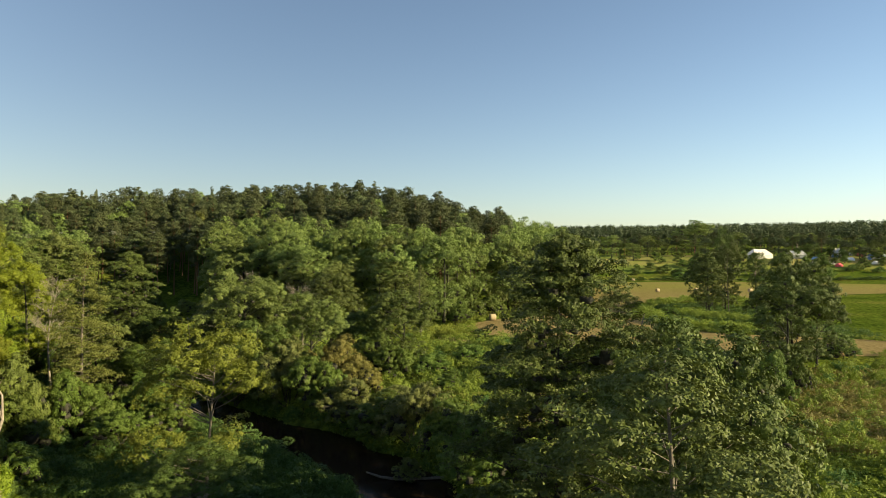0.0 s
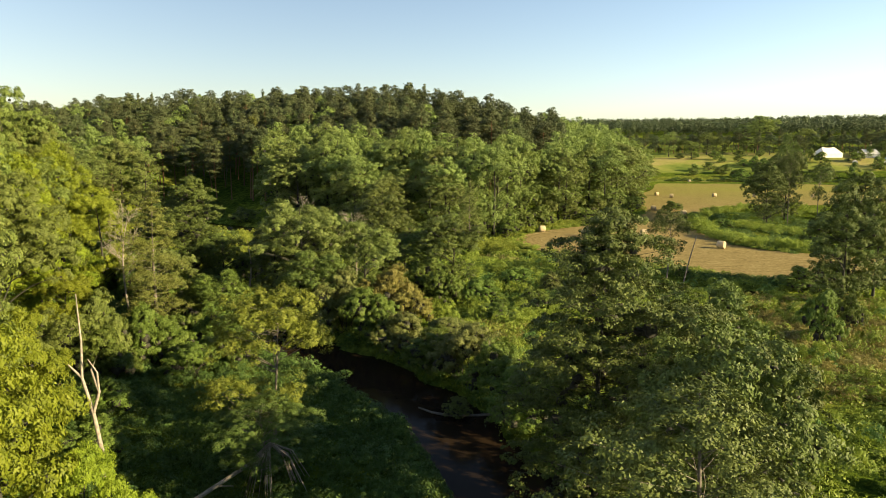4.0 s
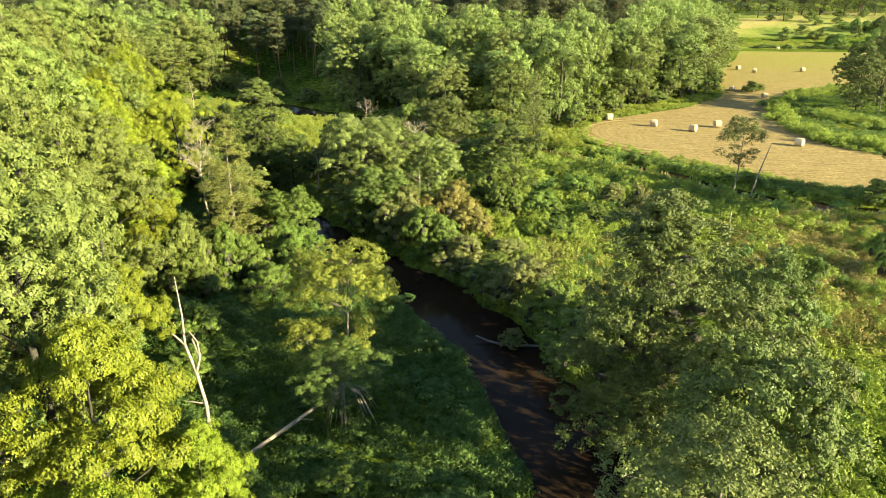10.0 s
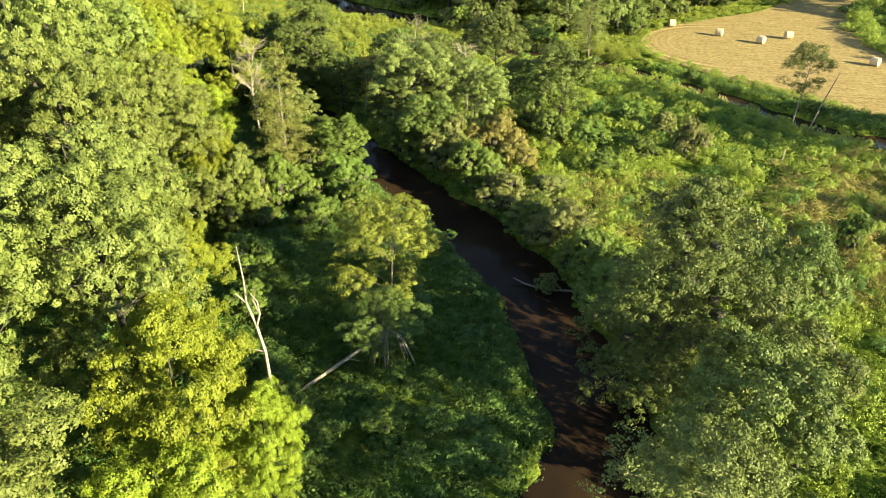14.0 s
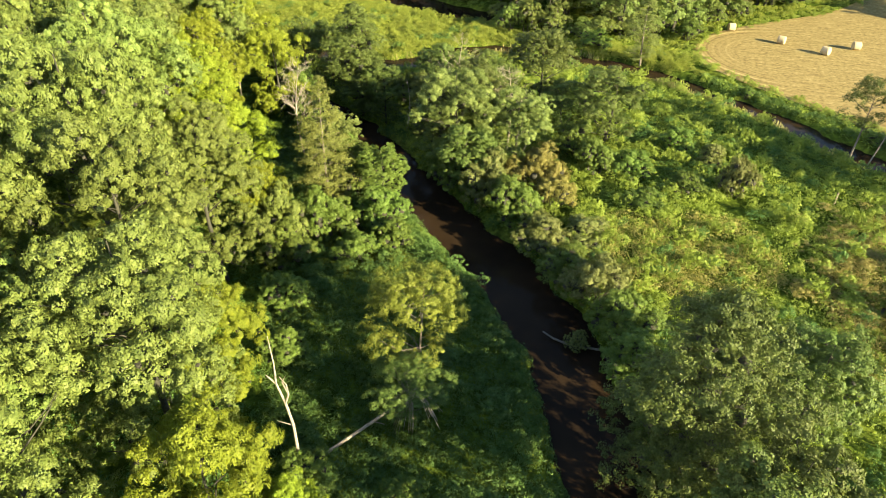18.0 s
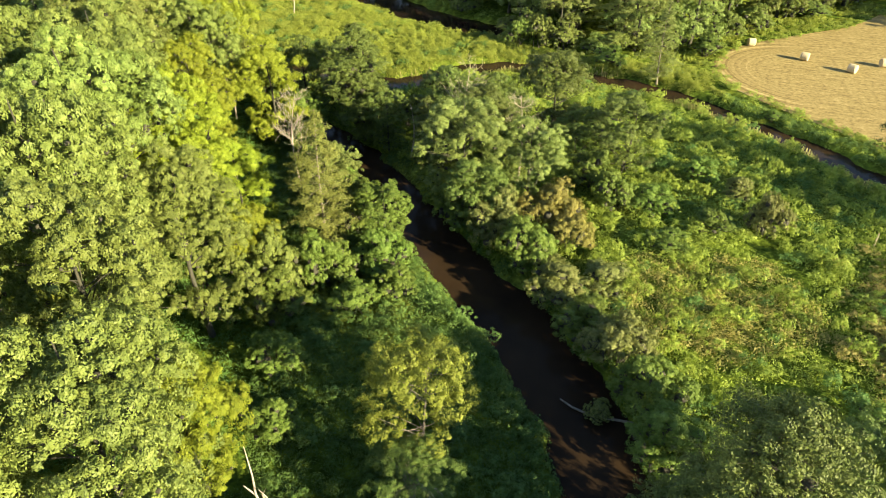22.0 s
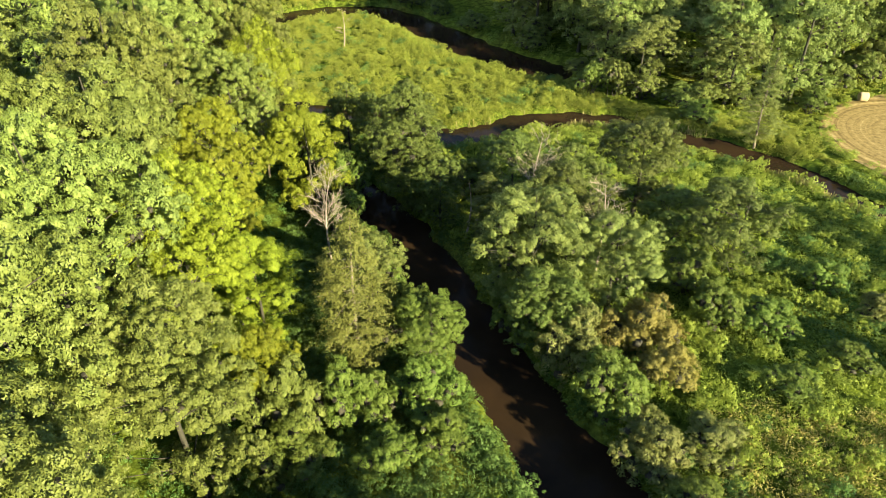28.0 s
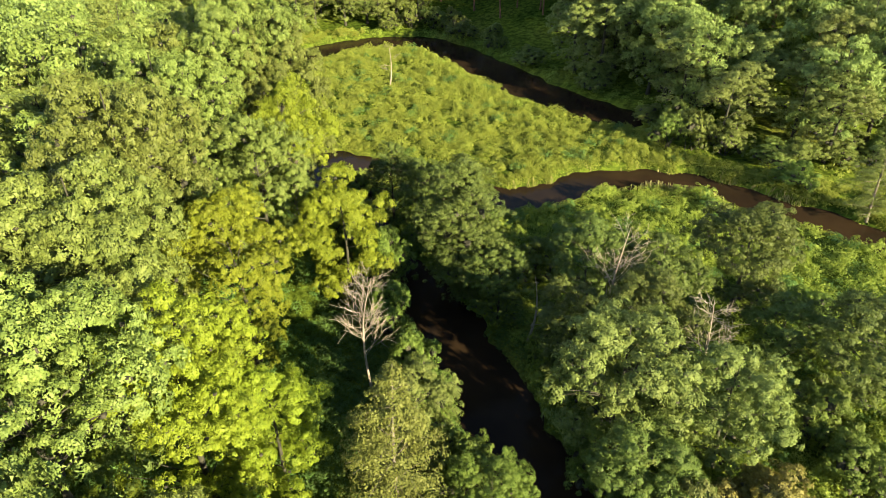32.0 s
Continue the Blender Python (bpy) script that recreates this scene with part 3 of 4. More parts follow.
grown("big_alder", tiered(101, 16, 5.6, ALDER_LINE, 140, 150000, 0.124, 0.33, 54, 0.03, 0.25, inner=0.12, core=0.07, thick=0.012), LEAF_ALDER, BARK_AND_SHADE)
grown("near_alder", tiered(103, 12, 4.4, ALDER_LINE, 74, 84000, 0.108, 0.28, 44, 0.08, 0.42, 0.015, 0.3, inner=0.25), LEAF_ALDER_NEAR, BARK_GREY)
grown("oak_mid", broad(111, 20, 6.5, 64, 48000, 0.20, 0.03, clump=0.26, puff=0.48, per=56), LEAF_OAK_LIT, BARK_AND_SHADE)
grown("oak_tall", broad(113, 20, 5.6, 70, 48000, 0.20, 0.03, clump=0.26, puff=0.46, per=56), LEAF_OAK_LIT, BARK_AND_SHADE)
grown("tussock0", bush(121, 1.6, 1.2, 10, 900, 0.118, 0.27, 30), HERB, BARK_AND_SHADE)
grown("tussock1", bush(122, 1.3, 1.5, 12, 900, 0.118, 0.27, 30), HERB, BARK_AND_SHADE)
grown("lone", broad(131, 10.8, 2.9, 34, 18000, 0.12, 0.36, clump=0.27, limbs=24, puff=0.28, per=22, core=0, stout=0.013), LEAF_ALDER, BARK_GREY)
grown("far_shrub", bush(107, 4, 3, 12, 2600, 0.32, 0.5, 20), LEAF_FAR, BARK_AND_SHADE)


def tree(name, key, x, y, tall, wide, label, category="tree", group="", leaf=None, turn=None, lean=(0, 0), z=None):
    """A plant of the library, scaled to its height and the half width of its crown."""
    trunk, crown = LIBRARY[key]
    root = new(name)
    high, reach = SIZES[key]
    root.location = (x, y, float(land(x, y)) if z is None else z)
    root.rotation_euler = (radians(lean[0]), radians(lean[1]), RNG.uniform(0, 6.283) if turn is None else turn)
    root.scale = (wide / reach, wide / reach, tall / high)
    for part_name, me in (("trunk", trunk), ("crown", crown)):
        ob = new(part_name, me)
        ob.parent = root
        if part_name == "crown" and leaf:
            ob.material_slots[0].link = "OBJECT"
            ob.material_slots[0].material = leaf
    return tagged(root, label, category, group)


def massed(name, plants, leaf, label, category):
    """Many far crowns as one object: rows of library key, x, y, height, half width."""
    out = []
    for key, x, y, tall, wide in plants:
        v, f = ARRAYS[key]
        high, reach = SIZES[key]
        a = RNG.uniform(0, 6.283)
        k = np.array([[np.cos(a), np.sin(a)], [-np.sin(a), np.cos(a)]]) * wide / reach
        w = np.concatenate([v[:, :2] @ k + (x, y), v[:, 2:] * tall / high + float(land(x, y))], 1)
        out.append((w, f))
    v, f = joined(out)
    return tagged(new(name, mesh_of(name, v, f, leaf)), label, category, kind="stuff")


def herbs(name, poly, count, low, high, size, leaf, label, per=30, clear=0.15, wide=(0.45, 1.1), seed=3, along=None):
    """A low layer of clumped plants inside an outline or beside a channel, kept off the water."""
    rng = np.random.default_rng(seed)
    if along is None:
        p = np.array(poly)
        xy = rng.uniform(p.min(0), p.max(0), (count * 4, 2))
        ok = inside(xy[:, 0], xy[:, 1], poly) & (off_water(xy[:, 0], xy[:, 1]) > clear)
    else:
        line = np.array(poly, float)
        s = np.concatenate([[0], np.cumsum(np.linalg.norm(np.diff(line, axis=0), axis=1))])
        at = rng.uniform(0, s[-1], count * 4)
        xy = np.stack([np.interp(at, s, line[:, 0]), np.interp(at, s, line[:, 1])], 1) + rng.normal(size=(count * 4, 2)) * along * 1.4
        d = off_water(xy[:, 0], xy[:, 1])
        ok = (d > clear) & (d < 2.0 + 0.8 * along)
    xy = xy[ok][:count]
    lush = 0.5 + 0.5 * np.sin(xy[:, 0] * 0.55 + 1.7 * np.sin(xy[:, 1] * 0.37)) * np.sin(xy[:, 1] * 0.48 + 1.1 * np.sin(xy[:, 0] * 0.29))
    tall = low + (high - low) * lush * rng.uniform(0.5, 1.2, len(xy))
    r = rng.uniform(*wide, len(xy))
    n = len(xy) * per
    k = np.repeat(np.arange(len(xy)), per)
    a, f = rng.uniform(0, 6.283, n), np.sqrt(rng.uniform(0, 1, n))
    x, y = xy[k, 0] + np.cos(a) * f * r[k], xy[k, 1] + np.sin(a) * f * r[k]
    z = land(x, y) + tall[k] * (1 - f ** 2 * 0.65) * rng.uniform(0.2, 1.05, n)
    nrm = np.stack([np.cos(a) * f, np.sin(a) * f, 0 * a + 0.25], 1) + rng.normal(size=(n, 3)) * 0.6
    v, fc = leaves(rng, np.stack([x, y, z], 1), nrm, size * rng.uniform(0.55, 1.5, n), 0.42)
    return tagged(new(name, mesh_of(name, v, fc, leaf)), label, "plants", kind="stuff")


def blades(name, line, half, count, low, high, leaf, label, seed=9):
    """Upright reeds in a band along a line."""
    rng = np.random.default_rng(seed)
    line = np.array(line, float)
    seg = np.linalg.norm(np.diff(line, axis=0), axis=1)
    at = rng.uniform(0, seg.sum(), count)
    s = np.concatenate([[0], np.cumsum(seg)])
    x, y = np.interp(at, s, line[:, 0]) + rng.normal(size=count) * half, np.interp(at, s, line[:, 1]) + rng.normal(size=count) * half
    keep = off_water(x, y) > -0.3
    x, y = x[keep], y[keep]
    n = len(x)
    h = rng.uniform(low, high, n)
    a, w = rng.uniform(0, 6.283, n), rng.uniform(0.03, 0.07, n)
    foot = np.stack([x, y, land(x, y) - 0.05], 1)
    side = np.stack([np.cos(a), np.sin(a), 0 * a], 1) * w[:, None]
    tip = foot + np.stack([rng.normal(size=n) * 0.14, rng.normal(size=n) * 0.14, h], 1)
    v = np.stack([foot - side, foot + side, tip + side * 0.9, tip - side * 0.9], 1).reshape(-1, 3)
    return tagged(new(name, mesh_of(name, v, np.arange(4 * n).reshape(n, 4), leaf)), label, "reeds", kind="stuff")


def dead_tree(name, made, bark, x, y, label, tall=None, turn=0.0, extra=()):
    """A leafless tree: one trunk mesh, and any further parts."""
    root = new(name)
    root.location = (x, y, float(land(x, y)))
    root.rotation_euler = (0, 0, turn)
    ob = new("trunk", mesh_of(name, *made, bark, True))
    ob.parent = root
    for part_name, piece in extra:
        ob = new(part_name, mesh_of(part_name, *piece, bark, True))
        ob.parent = root
    return tagged(root, label, "dead tree")


# ---- the wood on the near west side ----
OAK_TEXT = "broad-crowned oak with sunlit yellow-green leaves"
WEST_OAKS = [(-68, 84, 25, 6.6), (-64.5, 86, 21.5, 5.4), (-24, 22, 18.5, 5.6), (-31, 29, 20.5, 5.6), (-38, 34, 23.5, 6.2), (-33.5, 40, 17, 5.0), (-43, 43, 23, 6.2), (-41.5, 50, 18, 5.0),
             (-50, 52, 22.5, 6.4), (-48.5, 61, 17.5, 5.0), (-58, 61, 24, 6.5), (-56, 72, 17.5, 5.2), (-65, 71, 22, 6.2), (-32, 17, 19, 6),
             (-40, 24, 22, 6), (-50, 34, 23, 6), (-57, 46, 24, 6), (-26, 13, 19, 6), (-20, 7, 16, 5.5), (-36, 12, 20, 6), (-45, 20, 21, 6)]
for i, (x, y, tall, wide) in enumerate(WEST_OAKS):
    yellow = (x, y) in ((-48.5, 61), (-41.5, 50))
    tree("maple_tree" if yellow else "oak_tree", f"oak_near{i % 2}", x, y, tall, wide, "tall maple with bright yellow-green leaves" if yellow else OAK_TEXT,
         group="maples at the wood's edge" if yellow else "oaks of the west wood", leaf=LEAF_MAPLE if yellow else None)
for x, y, tall, wide in [(-39.5, 54, 10.5, 4.0), (-48, 73.3, 13.5, 4.6), (-24.5, 27.5, 11, 3.2), (-34, 47, 8.5, 2.6), (-17.0, 17.3, 13.4, 3.9), (-13.6, 18.4, 8.6, 2.2), (-14.6, 12.5, 10, 3.6)]:
    tree("maple_tree", f"maple{int(abs(x)) % 2}", x, y, tall, wide, "young maple with bright yellow-green leaves", group="maples at the wood's edge",
         leaf=LEAF_YOUNG if x > -26 else None)
tree("shrub_tree", "bush1", -31.5, 46.5, 7, 3.0, "dense green shrub at the foot of the wood", "shrub", leaf=LEAF_OAK)

# ---- trees along the river ----
tree("alder_tree", "big_alder", 5.7, 31.8, 15.9, 5.2, "tall dark alder leaning over the river", group="alders by the river")
tree("alder_tree", "round_alder1", 12.4, 36.6, 10.4, 3.8, "full green alder beside a taller one", group="alders by the river", leaf=LEAF_ALDER)
tree("alder_tree", "near_alder", 6.2, 17.4, 11.4, 4.4, "open-crowned alder with glossy leaves and visible limbs", group="alders by the river")
tree("alder_tree", "round_alder0", 10.4, 27.2, 10.6, 3.9, "low full alder beneath taller ones", group="alders by the river", leaf=LEAF_ALDER)
tree("alder_tree", "round_alder2", 8.6, 23.4, 11.8, 4.2, "dense alder in a row on the bank", group="alders by the river", leaf=LEAF_ALDER)
tree("alder_tree", "cone0", -30.8, 54.8, 14.4, 3.4, "slim olive conical alder with thin foliage")
tree("alder_tree", "big_alder", -38.6, 79.5, 15, 4.4, "dark slender alder on the river bend", group="alders by the river")
for i, (x, y, tall, wide, leaf) in enumerate([(-21, 67, 12.6, 4.9, None), (-14, 69.5, 10.2, 4.2, LEAF_ALDER_LIGHT), (-20.5, 75, 11, 4.2, LEAF_ALDER),
                                              (-26, 73.5, 9, 3.6, LEAF_ALDER), (-15.5, 88, 11.8, 4.8, LEAF_ALDER), (-5.5, 80.8, 9.8, 4.6, LEAF_ALDER),
                                              (-28, 82, 10, 3.6, LEAF_ALDER), (-21.5, 82.5, 9.5, 3.8, LEAF_ALDER), (-11, 82, 7, 3.2, LEAF_ALDER),
                                              (-34, 77, 8, 3.0, LEAF_ALDER), (-18, 62.8, 8, 3.6, LEAF_ALDER), (-42.5, 86, 8.5, 3.2, LEAF_ALDER),
                                              (-33, 60.5, 8.5, 3.0, None)]):
    tree("alder_tree", f"round_alder{i % 3}", x, y, tall, wide, "dense green alder on the river bank", group="alders by the river", leaf=leaf)
tree("willow_tree", "willow0", -12.9, 34.6, 10.2, 4.2, "open willow with yellowing leaves on the bank", "tree", leaf=LEAF_SALLOW)
tree("willow_tree", "willow1", -12.2, 31.0, 5.0, 3.1, "low tangled grey-green willow beside a fallen trunk", "tree", leaf=LEAF_ALDER)
tree("alder_tree", "round_alder1", -25.8, 57.2, 6.6, 3.0, "low alder hanging over the water", group="alders by the river", leaf=LEAF_SHRUB)
tree("alder_tree", "lone", 23.8, 87.3, 10.8, 3.2, "small lone alder with a bare stem beside the creek", "tree", leaf=LEAF_ALDER)
tree("maple_tree", "willow1", -57.5, 78, 18.6, 4.8, "half-bare old tree with pale limbs and yellow leaves", "tree", leaf=LEAF_MAPLE)
tree("alder_tree", "cone1", -3.8, 114.5, 12.8, 3.2, "tall open alder with bare limbs beside the creek", "tree", leaf=LEAF_ALDER_LIGHT)
for x, y, tall, wide in [(-46.2, 85.6, 10.5, 3.4), (-52.6, 88.8, 9.5, 3.2)]:
    tree("alder_tree", "round_alder1", x, y, tall, wide, "dense dark alder overhanging the river bend", group="alders by the river", leaf=LEAF_ALDER)
for x, y, tall, wide in [(39.5, 74, 12, 4.4), (43.5, 79.5, 14.5, 4.8), (49, 84, 11, 4), (65, 156, 13, 4.8), (68, 165, 15, 5), (75, 170, 17, 4.6), (77, 176, 22, 2.8), (71.5, 160, 17.5, 3), (77, 157, 15, 3.2), (84, 152, 13, 4.5)]:
    tree("alder_tree", "lone" if wide < 4 else f"round_alder{int(x) % 3}", x, y, tall, wide, "dark alder among hedges by the field", group="alders by the field", leaf=LEAF_ALDER)

SHRUBS = [(2.4, 40.5, 4.2, 2.8, 0), (0.9, 44.6, 4.6, 3.0, 0), (-1.8, 48.0, 4.8, 3.1, 1), (-4.8, 51.2, 3.5, 2.9, 0), (-8.0, 54.8, 4.0, 3.0, 1),
          (-11.6, 58.2, 5.2, 3.1, 0), (-15.0, 61.2, 6.4, 3.2, 1), (-50.5, 78.5, 5, 2.8, 0), (-54, 83, 5.5, 3, 0), (-58.5, 88, 6, 3.2, 0), (-64, 91.5, 6, 3.4, 0), (-45, 81.8, 4, 2.4, 0), (-35, 74.5, 4, 2.2, 0), (-20.5, 64, 6, 2.8, 0), (-26, 68.2, 5.5, 2.8, 0), (-31, 71.8, 5.5, 2.6, 0), (-10.6, 65, 6.2, 3.6, 2), (-8.2, 62.2, 4.0, 2.6, 2), (-4.0, 57.5, 2.6, 2.4, 1),
          (10, 72, 5.0, 2.2, 1), (3.4, 82, 2.8, 2.2, 0), (7.5, 78.5, 3.0, 1.7, 1), (4.8, 70.5, 2.6, 2.2, 0), (-1.2, 73, 3.0, 2.5, 0), (0.8, 66.2, 2.2, 2.2, 0),
          (36, 65, 4.2, 1.6, 0), (22.5, 54.5, 3.6, 1.5, 0), (31, 60, 5.5, 2.0, 0), (16, 47, 3.0, 2.0, 0), (-5.5, 72, 4.2, 2.6, 0), (-8, 75.5, 5, 3.0, 0),
          (-27.5, 50.5, 4.2, 2.6, 0), (-24, 47, 3.0, 2.4, 0), (-29.5, 44, 4.6, 2.8, 0), (-24, 53, 4.6, 2.8, 0), (-28.5, 58.5, 6, 2.8, 0), (-34, 63.5, 5.4, 2.6, 0),
          (-37, 67, 5, 2.2, 0), (-26.5, 38.5, 3.2, 2.4, 0), (-23.5, 33.5, 2.6, 2.0, 0), (-21.5, 50.3, 3.2, 2.2, 0), (-42, 71.5, 5, 2.4, 0), (-29, 49.5, 5.5, 2.4, 0),
          (-48, 76.5, 5, 2.6, 0), (-33.5, 85.5, 4, 2.8, 0), (-26, 89, 4.5, 3, 0), (-9, 90, 3.5, 2.6, 0), (-46, 93, 4, 2.5, 0), (-19.5, 71, 6, 3, 0),
          (-16, 23.2, 3.4, 2.2, 0), (-10, 24.5, 1.8, 1.6, 0), (30, 87.8, 2.2, 2.2, 0), (35, 86, 2.6, 2.6, 0), (27, 92.5, 1.6, 1.6, 0),
          (41, 86, 3.2, 2.6, 0), (12.5, 104.5, 1.9, 1.2, 0), (46, 88, 3, 2.6, 0), (55, 89, 3.5, 3, 0), (48, 158, 3, 2.6, 0), (53, 150, 2.2, 2.4, 0), (52, 190, 3, 3.0, 0),
          (43.5, 200, 4, 3, 0), (-46.6, 78, 6, 2.8, 0), (-51, 82.6, 6.5, 3, 0), (-48.6, 84.6, 5.5, 2.6, 0), (-44.5, 81.2, 5.5, 2.6, 0), (-12, 119.5, 3.5, 3, 0), (3.2, 130.5, 4, 3, 0), (-29, 124, 5, 3, 0)]
for i, (x, y, tall, wide, kind) in enumerate(SHRUBS):
    if off_water(x, y) < 0.2 and tall > 2:
        continue
    label = ("dense green shrub by the water", "grey-green willow shrub on the bank", "amber-brown willow shrub on the bank")[kind]
    tree("shrub", f"bush{i % 3}", x, y, tall, wide, label, "shrub", "shrubs of the valley", leaf=(None, LEAF_WILLOW, LEAF_AMBER)[kind])

tree("shrub", "bush1", -2.3, 43.0, 1.7, 1.1, "small willow tussock caught on a log in the river", "shrub", leaf=LEAF_WILLOW, z=-0.95)

# ---- dead wood ----
dead_tree("dead_tree", bare(201, 11.8, 0.13, 40, -0.25, 0.26), BARK_PALE, -39.0, 64.0, "pale leafless tree with fine drooping twigs")
dead_tree("dead_tree", bare(202, 11.8, 0.17, 30, 0.0, 0.34), BARK_PALE, -24.8, 79.2, "grey leafless tree among green alders")
dead_tree("dead_tree", bare(203, 10.6, 0.16, 34, -0.15, 0.32), BARK_PALE, -16.5, 74.2, "bare branching tree in full sun")
dead_tree("dead_tree", bare(204, 7.0, 0.15, 5, 0.0, 0.22), BARK_PALE, -30.6, 75.8, "thin pale dead stem on the river bank")
dead_tree("dead_tree", bare(205, 7.5, 0.16, 6, 0.0, 0.30, 2), BARK_PALE, -78.6, 128.6, "forked bleached snag in tall grass")
dead_tree("dead_tree", bare(206, 18.5, 0.20, 26, -0.3, 0.2), BARK_PALE, -106, 187, "white dead birch before dark pines")
rng = np.random.default_rng(77)
stem = np.array([(0, 0, -0.3), (0.0, 0.0, 2.6), (0.1, -0.1, 5.2), (-0.15, -0.1, 7.0), (-0.45, -0.2, 8.6)])
prong = np.array([(-0.15, -0.1, 7.0), (0.25, -0.2, 8.0), (0.05, -0.3, 9.0), (0.35, -0.3, 9.6)])
spike = np.array([(-0.45, -0.2, 8.6), (-0.35, -0.2, 10.2), (-0.4, -0.2, 12.2)])
snag = joined([tube(stem, (0.12, 0.105, 0.09, 0.08, 0.06), 8), tube(spike, (0.06, 0.045, 0.02), 6), tube(prong, (0.07, 0.06, 0.05, 0.02), 6),
               tube([(-0.45, -0.2, 8.6), (-0.95, -0.3, 9.2)], (0.06, 0.03), 5), tube([(0.25, -0.2, 8.0), (0.3, -0.3, 8.9), (0.0, -0.4, 9.5)], (0.05, 0.04, 0.02), 5),
               tube([(0.1, -0.1, 5.2), (-0.9, -0.2, 5.3)], (0.05, 0.02), 5)])
dead_tree("snag", snag, BARK_PALE, -16.6, 24.0, "bleached forked dead trunk standing in the shade")


def fallen(name, points, radii, bark, label, twigs=()):
    root = new(name)
    ob = new("trunk", mesh_of(name, *tube(points, radii, 9), bark, True))
    ob.parent = root
    for t in twigs:
        ob = new("branch", mesh_of("branch", *t, bark, True))
        ob.parent = root
    return tagged(root, label, "log")


fan = []
for k in range(26):
    a = rng.uniform(-2.6, 1.0)
    long = rng.uniform(1.2, 2.4)
    fan.append(tube([(-11.8, 31.0, 2.6), (-11.8 + 0.5 * long * np.cos(a), 31 + 0.5 * long * np.sin(a), 1.9),
                     (-11.8 + 0.9 * long * np.cos(a), 31 + 0.9 * long * np.sin(a), 0.05)], (0.05, 0.04, 0.015), 5))
fallen("fallen_log", [(-16.5, 25.2, 0.35), (-14.4, 28.2, 1.0), (-12.2, 31.2, 1.8), (-11.7, 31.9, 2.4)], (0.12, 0.11, 0.095, 0.08), BARK_PALE,
       "long grey fallen trunk leaning on a willow", [*fan, tube([(-13.9, 28.9, 1.15), (-13.0, 28.9, 1.2)], (0.05, 0.02), 5)])
fallen("river_log", [(-5.2, 43.4, -0.42), (-4.2, 43.1, -0.64), (-2.8, 42.95, -0.78), (0.3, 43.2, -0.7)], (0.06, 0.085, 0.10, 0.1), BARK_GREY,
       "bleached log lying in the river", [tube([(-3.4, 43, -0.7), (-3.0, 42.6, -0.2)], (0.04, 0.015), 5)])
fallen("leaning_pole", [(25.3, 85.0, -0.2), (26.6, 87.0, 3.2), (28.0, 89.0, 6.2)], (0.09, 0.08, 0.05), BARK_GREY, "thin dead stem leaning beside the creek")
fallen("old_post", [(20.3, 73.6, -0.3), (20.3, 73.6, 1.5)], (0.08, 0.07), WOOD, "weathered wooden post in the meadow")

# ---- the wood on the hill ----
for x, y, tall, wide in [(-52, 158, 22, 7.6), (-44, 162, 23, 6.4), (-35, 147, 21, 7.2), (-22, 148, 21, 7), (-10, 138, 18, 6.4), (5, 156, 20, 7), (18, 162, 18, 6.6), (31, 178, 18, 6.6),
                         (-9, 128.5, 13, 4.8), (-22, 126.5, 13, 4.6), (-46, 147, 18, 6.5), (-2, 148, 19, 6.5), (40, 196, 18, 7), (44, 214, 17, 6)]:
    tree("oak_tree", "oak_mid" if wide > 6.5 else "oak_tall", x, y, tall, wide, "large domed oak at the edge of the hill wood", group="trees of the hill wood")
rng = np.random.default_rng(5)
deep, behind = [], []
for gy in np.arange(115, 300, 6.6):
    for gx in np.arange(-230, 80, 6.6):
        x, y = gx + rng.uniform(-2.8, 2.8), gy + rng.uniform(-2.8, 2.8)
        s = float(wood_depth(x, y))
        if not (3.5 if x > -34 else 0.5) < s < 112 or off_water(x, y) < 2.0 or (x > 35 and s > 60):
            continue
        hollow = 0.355 < -x / y < 0.56 and x > -125 and s < 42
        if hollow and (s < 16 or rng.uniform() < 0.3):
            continue
        if (s > 34 or hollow) and rng.uniform() < 0.86 and x < 25:
            tall, wide = rng.uniform(18, 23.5), rng.uniform(3.0, 4.2)
            if s > 66 or x < -140:
                behind.append((f"far_pine{rng.integers(3)}", x, y, tall, wide))
            else:
                tree("pine_tree", f"pine{rng.integers(3)}", x, y, tall, wide, "tall dark pine on the hill", group="pines on the hill")
        elif s < 17:
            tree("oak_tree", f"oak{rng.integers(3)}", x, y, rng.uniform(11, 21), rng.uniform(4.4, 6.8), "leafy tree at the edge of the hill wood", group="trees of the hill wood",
                 leaf=LEAF_OAK_LIT if rng.uniform() < 0.65 else LEAF_ALDER_LIGHT)
        else:
            deep.append((f"far_oak{rng.integers(3)}", x, y, rng.uniform(16, 22), rng.uniform(4.6, 6.4)))
for gy in np.arange(6, 160, 8.4):
    for gx in np.arange(-205, -50, 8.4):
        x, y = gx + rng.uniform(-2.8, 2.8), gy + rng.uniform(-2.8, 2.8)
        if x > -60 - 0.12 * (y - 60) or (y > 92 and x > -114) or float(wood_depth(x, y)) > 0 or off_water(x, y) < 3:
            continue
        if any((x - a) ** 2 + (y - b) ** 2 < 25 for a, b, *_ in WEST_OAKS):
            continue
        if x > -88 or y > 105 and x > -135:
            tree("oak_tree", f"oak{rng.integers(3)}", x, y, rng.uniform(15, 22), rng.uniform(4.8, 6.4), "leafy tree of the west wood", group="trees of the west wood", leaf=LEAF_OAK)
        else:
            deep.append((f"far_oak{rng.integers(3)}", x, y, rng.uniform(16, 22), rng.uniform(5, 6.6)))
